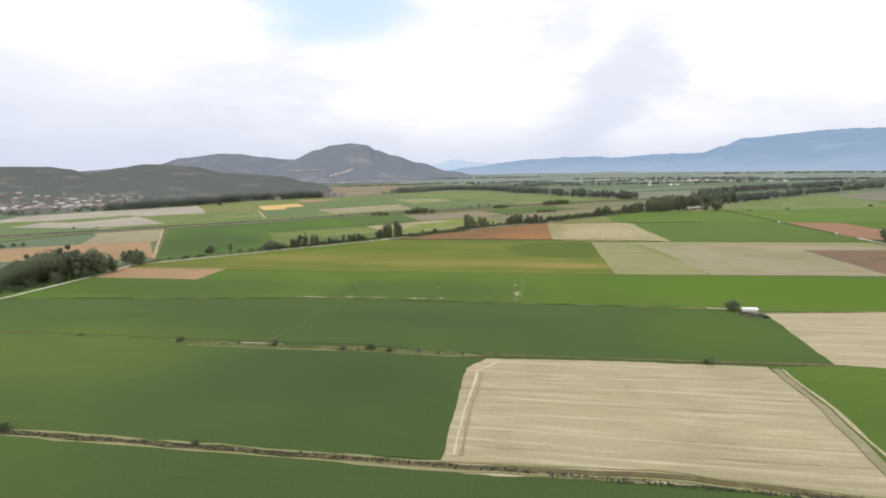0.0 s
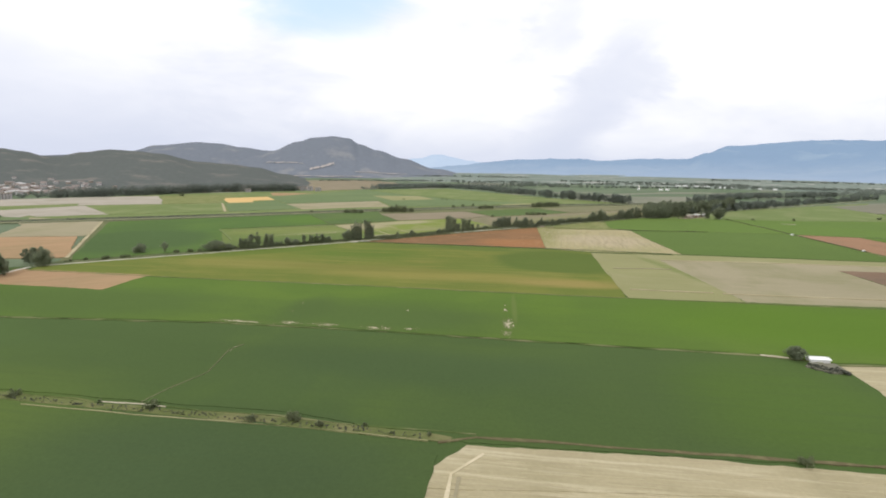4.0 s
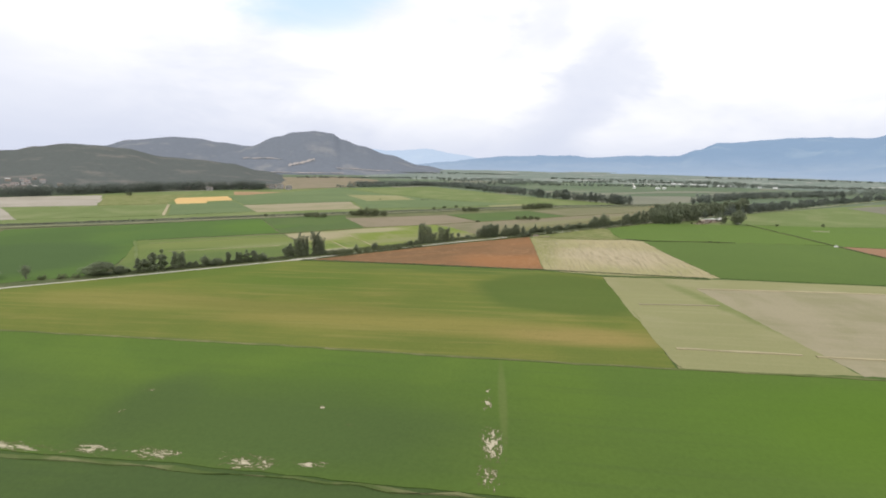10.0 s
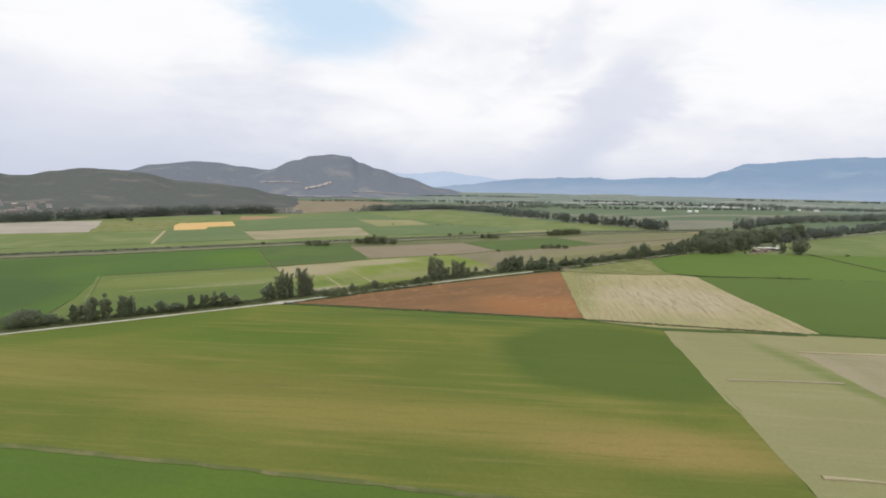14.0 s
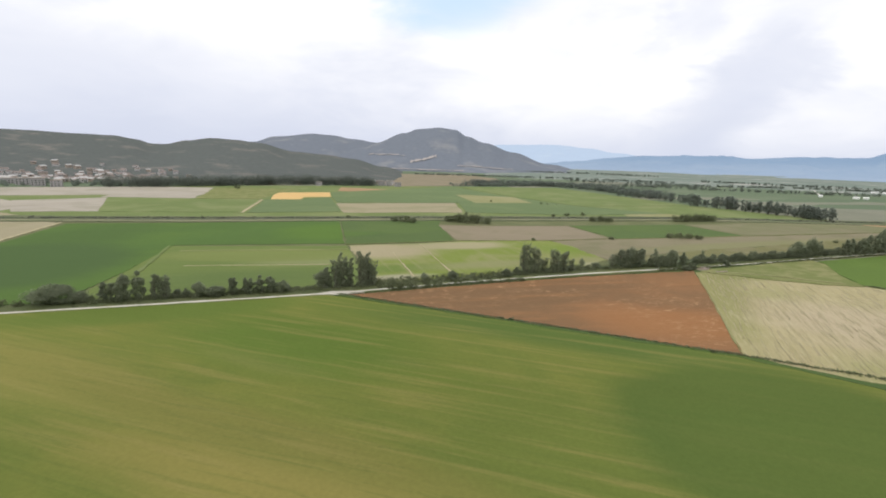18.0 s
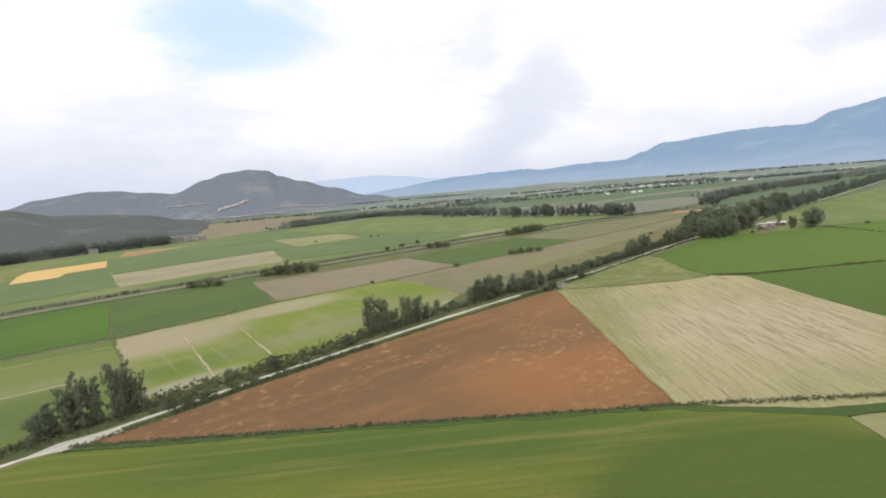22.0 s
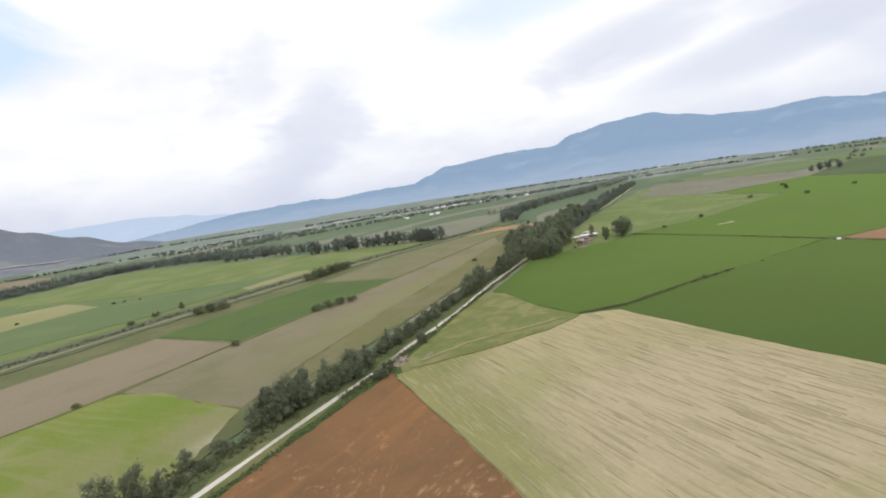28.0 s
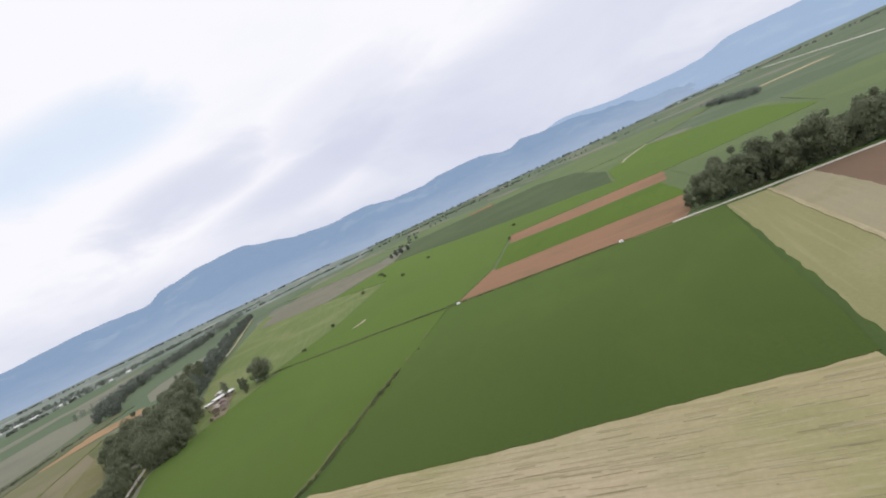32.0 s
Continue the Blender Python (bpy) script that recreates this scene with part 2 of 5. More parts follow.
CROP_DEEP = field_paint("deep_green_crop", (0.050, 0.075, 0.020), (0.057, 0.084, 0.021), (0.050, 0.070, 0.022), ROW, 0.012, rows_amount=0.3, sheen=0.25)
CROP_NORTH = field_paint("patchy_green_crop", (0.070, 0.116, 0.034), (0.080, 0.130, 0.034), (0.078, 0.116, 0.038), 22, 0.016, rows_amount=0.3, spots=(
    (-226, 452, 62, 66, 22, (0.056, 0.086, 0.036), 0.7, 1.1), (-262, 530, 40, 60, 22, (0.064, 0.102, 0.034)), (-120, 612, 46, 44, 22, (0.086, 0.146, 0.030), 0.5, 1.2)))
CROP_SQUARE = field_paint("dull_green_crop", (0.078, 0.112, 0.042), (0.088, 0.124, 0.042), (0.066, 0.095, 0.038), 22, 0.02, rows_amount=0.3, spots=((-96, 607, 12, 20, -62, (0.058, 0.082, 0.044)), (-113, 600, 14, 40, -62, (0.080, 0.130, 0.034))))
CROP_RIPE = field_paint("ripening_crop", (0.114, 0.140, 0.033), (0.144, 0.156, 0.038), (0.228, 0.196, 0.068), -7, 0.016, 0.28, 0.46, (0.40, 0.62), reach=0.055, weave=(0.088, 0.118, 0.030, 0.28), spots=(
    (20, 330, 95, 13, ROW, (0.205, 0.182, 0.054)), (-100, 364, 60, 15, ROW, (0.190, 0.176, 0.052)), (-45, 384, 22, 6, -14, (0.215, 0.186, 0.068)), (-10, 394, 16, 4, -12, (0.190, 0.172, 0.060)), (82, 314, 34, 10, ROW, (0.250, 0.195, 0.070)),
    (-30, 352, 70, 9, ROW, (0.160, 0.156, 0.044)), (-40, 400, 60, 24, ROW, (0.090, 0.134, 0.027)), (40, 427, 80, 13, ROW, (0.078, 0.116, 0.030)), (94, 377, 50, 43, ROW, (0.070, 0.106, 0.027), 0.74, 1.02), (-104, 412, 60, 14, 31, (0.092, 0.134, 0.029), 0.5, 1.2)))
# a pale crop, its tones also greyed for distance haze
CROP_PALE = field_paint("pale_green_crop", (0.130, 0.168, 0.062), (0.180, 0.200, 0.090), (0.225, 0.228, 0.125), 22, 0.02, rows_amount=0.4)
CROP_SPLIT = field_paint("two_tone_green_crop", (0.120, 0.158, 0.050), (0.138, 0.172, 0.056), (0.170, 0.190, 0.080), 22, 0.03, rows_amount=0.3, spots=(
    (-120, 516, 64, 20, 22, (0.160, 0.184, 0.062), 0.7, 1.05), (-92, 508, 30, 14, 24, (0.190, 0.205, 0.092)), (-105, 462, 58, 22, 27, (0.098, 0.136, 0.047))))
MEADOW = field_paint("meadow_grass", (0.140, 0.160, 0.058), (0.215, 0.208, 0.098), (0.28, 0.262, 0.135), 15, 0.09, 0.3, 0.18, (0.40, 0.66), reach=0.3)
HAY = field_paint("cut_hay_meadow", (0.165, 0.205, 0.050), (0.205, 0.215, 0.085), (0.25, 0.235, 0.125), -58, 0.035, 0.22, 0.5, (0.45, 0.6), reach=0.06, spots=(
    (-66, 548, 42, 28, 28, (0.350, 0.290, 0.205), 0.5, 1.2), (-20, 585, 40, 15, 28, (0.33, 0.285, 0.195), 0.5, 1.2), (-42, 506, 34, 11, 32, (0.125, 0.170, 0.048)), (-36, 487, 22, 6, 32, (0.30, 0.285, 0.20)), (68, 552, 12, 14, 32, (0.33, 0.31, 0.22)),
    (10, 536, 48, 11, 32, (0.215, 0.215, 0.105)), (50, 598, 18, 26, -58, (0.148, 0.200, 0.044)), (62, 566, 20, 10, 32, (0.22, 0.215, 0.11))))
STUBBLE = field_paint("straw_stubble", (0.378, 0.330, 0.208), (0.328, 0.288, 0.176), (0.54, 0.48, 0.335), ROW, 0.03, 0.45, 0.55, passes=9.0, weave=(0.300, 0.258, 0.166, 0.45), reach=0.06)
STUBBLE_TAN = field_paint("tan_stubble", (0.365, 0.318, 0.180), (0.300, 0.285, 0.140), (0.235, 0.222, 0.11), 79, 0.02, 0.75, 0.55, relief=0.35, reach=0.05, weave=(0.46, 0.405, 0.27, 0.4), spots=(
    (126, 546, 36, 16, 10, (0.20, 0.21, 0.08)), (114, 500, 12, 70, -10, (0.25, 0.245, 0.105)), (160, 470, 45, 40, 0, (0.41, 0.345, 0.235))))
STUBBLE_GREEN = field_paint("weedy_stubble", (0.235, 0.232, 0.112), (0.265, 0.252, 0.135), (0.31, 0.288, 0.165), ROW, 0.02, 0.5, 0.4, spots=((160, 345, 5, 62, 6, (0.165, 0.19, 0.07)),))
STUBBLE_PINK = field_paint("worn_stubble", (0.295, 0.262, 0.172), (0.240, 0.226, 0.130), (0.330, 0.292, 0.195), ROW, 0.02, 0.5, 0.45)
SOIL_RED = field_paint("red_brown_soil", (0.208, 0.113, 0.056), (0.145, 0.093, 0.051), (0.27, 0.138, 0.062), 24, 0.018, 0.12, 0.5, (0.38, 0.64), relief=0.3, reach=0.15, sheen=0.2, veins=(0.42, 0.26, 0.14), spots=((30, 480, 60, 22, 32, (0.145, 0.092, 0.050)), (85, 455, 36, 22, 0, (0.255, 0.125, 0.055))))
GRAZING = field_paint("dull_grazing_grass", (0.068, 0.090, 0.047), (0.086, 0.108, 0.054), (0.064, 0.080, 0.044), 26, 0.008, 0.2, 0.3)
SOIL_BROWN = field_paint("dark_brown_soil", (0.160, 0.110, 0.076), (0.130, 0.098, 0.070), (0.20, 0.14, 0.095), 15, 0.02, 0.2, 0.4, relief=0.3, sheen=0.16)
SOIL_FADED = field_paint("faded_red_soil", (0.250, 0.150, 0.092), (0.205, 0.135, 0.085), (0.30, 0.18, 0.11), 84, 0.02, 0.15, 0.45, relief=0.3, sheen=0.2)
SOIL_TAN = field_paint("bare_tan_soil", (0.223, 0.188, 0.131), (0.188, 0.168, 0.106), (0.245, 0.210, 0.148), 30, 0.02, 0.3, 0.35)
OLIVE = field_paint("olive_fallow", (0.153, 0.153, 0.084), (0.186, 0.167, 0.107), (0.130, 0.140, 0.070), 30, 0.02, 0.3, 0.4)
SOIL_ORANGE = field_paint("orange_soil", (0.34, 0.225, 0.130), (0.28, 0.205, 0.115), (0.44, 0.31, 0.18), 28, 0.02, 0.3, 0.4)
STRAW_YELLOW = field_paint("yellow_straw", (0.62, 0.42, 0.18), (0.55, 0.38, 0.17), (0.66, 0.50, 0.25), 28, 0.02, 0.3, 0.4)
SOIL_OLIVE = field_paint("olive_tan_soil", (0.199, 0.176, 0.114), (0.161, 0.154, 0.089), (0.216, 0.190, 0.127), 32, 0.02, 0.3, 0.35, spots=((200, 672, 150, 16, 32, (0.190, 0.190, 0.095)),))
# aerial perspective greyed into the crop colour of the far plots
CROP_FAR = field_paint("hazed_distant_crop", (0.086, 0.114, 0.053), (0.108, 0.134, 0.062), (0.120, 0.138, 0.072), 25, 0.012, rows_amount=0.3, sheen=0.2)
WEEDS = field_paint("brown_weeds", (0.125, 0.105, 0.058), (0.17, 0.15, 0.08), (0.085, 0.085, 0.04), ROW, 0.3, 0.5, 0.5, relief=0.5)
HEDGE_GRASS = field_paint("olive_hedge_grass", (0.154, 0.149, 0.071), (0.178, 0.162, 0.096), (0.124, 0.132, 0.058), 32, 0.03, 0.3, 0.5, relief=0.4)
UNDERGROWTH = field_paint("rank_roadside_growth", (0.082, 0.098, 0.046), (0.120, 0.128, 0.062), (0.066, 0.080, 0.038), 32, 0.06, 0.4, 0.5, relief=0.5)
MARGIN = field_paint("olive_margin_grass", (0.112, 0.122, 0.060), (0.145, 0.148, 0.078), (0.095, 0.108, 0.052), 26, 0.03, 0.3, 0.5, relief=0.4)
FALLOW_GREY = field_paint("grey_fallow", (0.165, 0.160, 0.118), (0.195, 0.185, 0.140), (0.140, 0.145, 0.095), 30, 0.015, 0.2, 0.35)
FALLOW = field_paint("pale_lilac_fallow", (0.36, 0.325, 0.270), (0.295, 0.275, 0.215), (0.45, 0.40, 0.33), 30, 0.02, 0.3, 0.4)
SCRUB = field_paint("scrubby_grass", (0.105, 0.120, 0.068), (0.140, 0.142, 0.088), (0.09, 0.10, 0.055), 26, 0.04, 0.3, 0.5, relief=0.5)
TRACK = field_paint("pale_gravel", (0.60, 0.57, 0.51), (0.50, 0.47, 0.41), (0.30, 0.28, 0.19), 31, 0.05, 0.8, 0.4)
BARE = field_paint("bare_pale_earth", (0.48, 0.43, 0.33), (0.38, 0.34, 0.24), (0.3, 0.28, 0.18), ROW, 0.2, 0.8, 0.4)
PALE_LINE = field_paint("bleached_straw", (0.56, 0.49, 0.34), (0.47, 0.41, 0.27), (0.62, 0.55, 0.4), ROW, 0.2, 0.8, 0.4)
BARE_WEEDY = field_paint("half_grown_earth", (0.17, 0.175, 0.085), (0.076, 0.110, 0.033), (0.14, 0.155, 0.06), ROW, 0.05, 0.8, 0.5, (0.42, 0.58))
VERGE = field_paint("dry_verge_grass", (0.115, 0.135, 0.05), (0.175, 0.170, 0.08), (0.085, 0.10, 0.04), ROW, 0.08, 0.4, 0.6, relief=0.5)

# the land between and beyond the modelled fields: a patchwork of plots
LAND, n, s = surface("valley_farmland")
cells = n.add("ShaderNodeTexVoronoi")
cells.distance = "MANHATTAN"
n.link(n.place(27, (1 / 260, 1 / 95, 1)), cells.inputs["Vector"])
cells.inputs["Scale"].default_value, cells.inputs["Randomness"].default_value = 1.0, 0.75
pick = n.add("ShaderNodeSeparateColor")
n.link(cells.outputs["Color"], pick.inputs[0])
tone = n.mix(pick.outputs[0], (0.108, 0.152, 0.085, 1), (0.142, 0.178, 0.105, 1))
tone = n.mix(n.ramp(pick.outputs[1], 0.76, 0.78), tone, (0.205, 0.205, 0.15, 1))
tone = n.mix(n.math("MULTIPLY", n.ramp(n.noise(n.place(), 0.004, 4), 0.5, 0.7), 0.5), tone, (0.100, 0.125, 0.078, 1))
grain = n.noise(n.place(), 0.5, 6, 0.7)
n.link(n.mix(1.0, tone, n_grey(n, n.math("ADD", 0.7, n.math("MULTIPLY", grain, 0.6))), "MULTIPLY"), s.inputs["Base Color"])
bumped(n, s, grain, 0.5, 0.4)


def slope_paint(name, woods, bare, haze_glow=0.0, tint=(0, 0, 0), size=0.006, contrast=0.6, foot=None):
    """Wooded slopes with bare ground between. Distant ones get haze as a blue emission."""
    m, n, s = surface(name, 1.0, 0.0)
    at = n.place()
    c = n.mix(n.ramp(n.noise(at, size, 6, 0.65), 0.52, 0.70), woods, bare)
    # lower slopes paler: haze at the range's foot, put into the base colour
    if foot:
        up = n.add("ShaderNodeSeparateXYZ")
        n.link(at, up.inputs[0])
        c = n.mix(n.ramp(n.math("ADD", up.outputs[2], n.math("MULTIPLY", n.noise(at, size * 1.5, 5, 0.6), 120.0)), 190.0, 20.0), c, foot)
    k = n.noise(at, size * 9, 5, 0.7)
    c = n.mix(1.0, c, n_grey(n, n.math("ADD", 1 - contrast / 2, n.math("MULTIPLY", k, contrast))), "MULTIPLY")
    n.link(c, s.inputs["Base Color"])
    # blue distance haze, emitted by the slope itself
    if haze_glow:
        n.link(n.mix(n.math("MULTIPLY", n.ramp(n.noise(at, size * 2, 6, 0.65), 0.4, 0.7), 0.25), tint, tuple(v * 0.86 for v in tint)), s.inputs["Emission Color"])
        s.inputs["Emission Strength"].default_value = haze_glow
    bumped(n, s, k, contrast, 4.0)
    return m


RIDGE = slope_paint("scrub_ridge", (0.122, 0.133, 0.126), (0.192, 0.184, 0.166), size=0.012, contrast=0.5)
# aerial haze mixed into this hill's base colours as blue-grey
HILL = slope_paint("hazed_blue_grey_hill", (0.176, 0.196, 0.228), (0.245, 0.252, 0.264), contrast=0.4)
# the next three ranges glow with a haze colour, paler when farther
FAR_RANGE = slope_paint("hazed_farthest_range", (0.09, 0.12, 0.15), (0.14, 0.165, 0.18), 1.0, (0.49, 0.58, 0.73), 0.0025, 0.12)
EAST_RANGE = slope_paint("hazed_eastern_range", (0.09, 0.12, 0.15), (0.14, 0.165, 0.18), 1.0, (0.33, 0.44, 0.60), 0.0025, 0.15)
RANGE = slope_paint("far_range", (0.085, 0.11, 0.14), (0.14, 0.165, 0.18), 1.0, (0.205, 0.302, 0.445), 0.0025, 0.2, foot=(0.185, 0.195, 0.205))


# pale, greyed field tones carry the distance haze in the base colour
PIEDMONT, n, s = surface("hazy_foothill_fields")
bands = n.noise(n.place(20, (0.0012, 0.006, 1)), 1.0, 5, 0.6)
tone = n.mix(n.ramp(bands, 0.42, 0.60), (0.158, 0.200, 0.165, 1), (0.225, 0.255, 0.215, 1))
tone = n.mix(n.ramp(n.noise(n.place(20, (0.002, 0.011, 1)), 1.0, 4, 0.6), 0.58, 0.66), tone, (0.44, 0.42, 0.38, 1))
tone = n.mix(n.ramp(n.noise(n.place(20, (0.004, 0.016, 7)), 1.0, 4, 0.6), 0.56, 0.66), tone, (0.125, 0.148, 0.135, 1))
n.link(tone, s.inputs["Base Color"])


def leaf_paint(name, dark, light, rough=0.75):
    """Leaves: each clump and each tree a little different."""
    m, n, s = surface(name, rough, 0.2)
    g = n.add("ShaderNodeNewGeometry")
    o = n.add("ShaderNodeObjectInfo")
    k = n.math("ADD", n.math("MULTIPLY", g.outputs["Random Per Island"], 0.6), n.math("MULTIPLY", o.outputs["Random"], 0.4))
    tone = n.mix(k, dark, light)
    n.link(tone, s.inputs["Base Color"])
    thin = n.add("ShaderNodeBsdfTranslucent")
    n.link(tone, thin.inputs[0])
    both = n.add("ShaderNodeMixShader")
    both.inputs[0].default_value = 0.58
    n.link(s.outputs[0], both.inputs[1])
    n.link(thin.outputs[0], both.inputs[2])
    n.link(both.outputs[0], m.node_tree.nodes["Material Output"].inputs[0])
    return m


LEAF = leaf_paint("poplar_leaves", (0.210, 0.238, 0.158), (0.325, 0.355, 0.240))
LEAF_ROUND = leaf_paint("broad_leaves", (0.188, 0.212, 0.142), (0.300, 0.335, 0.215))
# foliage far off: leaf colour greyed and blued to suggest haze
LEAF_FAR = leaf_paint("hazed_distant_leaves", (0.185, 0.215, 0.185), (0.270, 0.300, 0.250))
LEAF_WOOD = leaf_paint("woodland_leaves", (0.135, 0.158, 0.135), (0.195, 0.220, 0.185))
LEAF_DRY = leaf_paint("shrub_leaves", (0.140, 0.165, 0.090), (0.24, 0.262, 0.150))
LEAF_SCRUB = leaf_paint("dry_scrub_leaves", (0.125, 0.135, 0.105), (0.165, 0.17, 0.135))
BARK, n, s = surface("grey_bark")
n.link(n.mix(n.noise(n.place(0, (6, 6, 1)), 1.0), (0.10, 0.085, 0.065), (0.2, 0.18, 0.15)), s.inputs["Base Color"])


def plain(name, colour, rough=0.7, vary=0.25, scale=1.5):
    m, n, s = surface(name, rough, 0.3)
    k = n.noise(n.place(), scale, 5, 0.65)
    n.link(n.mix(1.0, colour, n_grey(n, n.math("ADD", 1 - vary / 2, n.math("MULTIPLY", k, vary))), "MULTIPLY"), s.inputs["Base Color"])
    return m


WHITE_SHEET = plain("white_sheet_metal", (0.82, 0.82, 0.80), 0.4, 0.12)
PLASTER = plain("pale_plaster", (0.52, 0.49, 0.46))
VILLAGE_WALL = plain("weathered_plaster", (0.47, 0.455, 0.44))
FLAT_WALL = plain("dull_render", (0.34, 0.325, 0.315))
PLASTER_WARM = plain("warm_plaster", (0.33, 0.28, 0.23))
ROOF_TILE = plain("clay_roof_tiles", (0.255, 0.212, 0.190), 0.8, 0.5, 3.0)
DARK = plain("dark_opening", (0.03, 0.03, 0.03))
TIMBER = plain("weathered_timber", (0.16, 0.13, 0.10))
RUST = plain("rusty_scrap", (0.22, 0.14, 0.10), 0.8, 0.6, 2.0)
DARK_NET = plain("dark_shade_net", (0.07, 0.075, 0.06))


# ---- builders ----
def part(name, bm, material, parent=None, label=""):
    """Links a bmesh as one mesh object."""
    me = bpy.data.meshes.new(name)
    bm.to_mesh(me)
    bm.free()
    return mesh_part(name, me, material, parent, label)


def mesh_part(name, me, material, parent=None, label=""):
    if not me.materials:
        me.materials.append(material)
    ob = new(name, me)
    ob.parent = parent
    if label:
        tagged(ob, label)
    return ob


def outline(corners, step=7.0, wobble=0.5, seed=0):
    """The corners joined by slightly uneven edges."""
    rnd = random.Random(seed)
    out = []
    for (ax, ay), (bx, by) in zip(corners, corners[1:] + corners[:1]):
        length = math.hypot(bx - ax, by - ay)
        count = max(1, int(length / step))
        for i in range(count):
            k = i / count
            w = 0 if i == 0 else rnd.uniform(-wobble, wobble) * 0.5
            if i:
                w += wobble * (0.9 * noise.noise(Vector((ax + (bx - ax) * k, ay + (by - ay) * k, seed)) / 41) + 0.8 * noise.noise(Vector((ax + (bx - ax) * k, ay + (by - ay) * k, seed)) / 13))
            out.append((ax + (bx - ax) * k - (by - ay) / length * w, ay + (by - ay) * k + (bx - ax) / length * w))
    return out


def slab(points, bottom, top):
    bm = bmesh.new()
    up = bm.faces.new([bm.verts.new((x, y, top)) for x, y in points])
    if up.normal.z < 0 or sum(a[0] * b[1] - b[0] * a[1] for a, b in zip(points, points[1:] + points[:1])) < 0:
        up.normal_flip()
    ring = list(up.verts)
    low = [bm.verts.new((v.co.x, v.co.y, bottom)) for v in ring]
    for i in range(len(ring)):
        j = (i + 1) % len(ring)
        bm.faces.new((ring[i], ring[j], low[j], low[i]))
    bmesh.ops.recalc_face_normals(bm, faces=bm.faces[:])
    return bm


FIELD_COUNT = [0]


def grown(points, by):
    """The outline moved outwards."""
    area = sum(a[0] * b[1] - b[0] * a[1] for a, b in zip(points, points[1:] + points[:1]))
    sign = 1 if area > 0 else -1
    out = []
    for i, (x, y) in enumerate(points):
        (ax, ay), (bx, by_) = points[i - 1], points[(i + 1) % len(points)]
        u, v = Vector((x - ax, y - ay)).normalized(), Vector((bx - x, by_ - y)).normalized()
        w = Vector((u.y + v.y, -u.x - v.x))
        k = by * sign / max(0.5, w.length ** 2 / 2)
        out.append((x + w.x * k, y + w.y * k))
    return out


def field(label, material, top, *corners, wobble=0.55, by=1.6):
    """A plot of land: corners in order, the crop's height."""
    FIELD_COUNT[0] += 1
    edge = outline(grown(list(corners), by), 3.0, wobble, FIELD_COUNT[0])
    ob = part("field", slab(edge, -0.4, top * 0.3 + 0.002 * FIELD_COUNT[0]), material)
    return tagged(ob, label, "field", kind="structure")


STRIP_COUNT = [0]


def strip(name, label, material, width, top, *line, category="track", wobble=0.3, level=None):
    """A track, ditch or verge along a line."""
    rnd = random.Random(len(label) + int(line[0][0]))
    STRIP_COUNT[0] += 1
    top = (0.22 if level is None else level) + 0.003 * STRIP_COUNT[0]
    dense = []
    for (ax, ay), (bx, by) in zip(line, line[1:]):
        count = max(1, int(math.hypot(bx - ax, by - ay) / 6))
        dense += [(ax + (bx - ax) * i / count, ay + (by - ay) * i / count) for i in range(count)]
    dense.append(line[-1])
    one, two = [], []
    for i, (x, y) in enumerate(dense):
        (ax, ay), (bx, by) = dense[max(0, i - 1)], dense[min(len(dense) - 1, i + 1)]
        d = math.hypot(bx - ax, by - ay)
        nx, ny = -(by - ay) / d, (bx - ax) / d
        a, b = width / 2 + rnd.uniform(-wobble, wobble), width / 2 + rnd.uniform(-wobble, wobble)
        one.append((x + nx * a, y + ny * a))
        two.append((x - nx * b, y - ny * b))
    bm = bmesh.new()
    va, vb = [bm.verts.new((x, y, top)) for x, y in one], [bm.verts.new((x, y, top)) for x, y in two]
    la, lb = [bm.verts.new((x, y, -0.4)) for x, y in one], [bm.verts.new((x, y, -0.4)) for x, y in two]
    for i in range(len(va) - 1):
        bm.faces.new((va[i], vb[i], vb[i + 1], va[i + 1]))
        bm.faces.new((va[i + 1], la[i + 1], la[i], va[i]))
        bm.faces.new((vb[i], lb[i], lb[i + 1], vb[i + 1]))
    bmesh.ops.recalc_face_normals(bm, faces=bm.faces[:])
    return tagged(part(name, bm, material), label, category, kind="structure")


# ---- the land ----
HUB = (25.0, 220.0)
bm = bmesh.new()
rings = [bm.verts.new((HUB[0], HUB[1], -0.3))]
last = None
for radius in (300, 700, 1400, 2600, 4300):
    ring = [bm.verts.new((HUB[0] + radius * math.sin(k * math.pi / 60), HUB[1] + radius * math.cos(k * math.pi / 60), -0.3)) for k in range(120)]
    for k in range(120):
        j = (k + 1) % 120
        if last:
            bm.faces.new((last[k], ring[k], ring[j], last[j]))
        else:
            bm.faces.new((rings[0], ring[k], ring[j]))
    last = ring
bmesh.ops.recalc_face_normals(bm, faces=bm.faces[:])
tagged(part("ground", bm, LAND), "flat valley floor with a patchwork of green and tan plots", "ground", kind="structure")


def smooth_at(profile, a):
    """A smooth curve through (azimuth, value) pairs."""
    for (a0, v0), (a1, v1) in zip(profile, profile[1:]):
        if a0 <= a <= a1:
            k = (a - a0) / (a1 - a0)
            k = k * k * (3 - 2 * k)
            return v0 + (v1 - v0) * k
    return profile[0][1] if a < profile[0][0] else profile[-1][1]


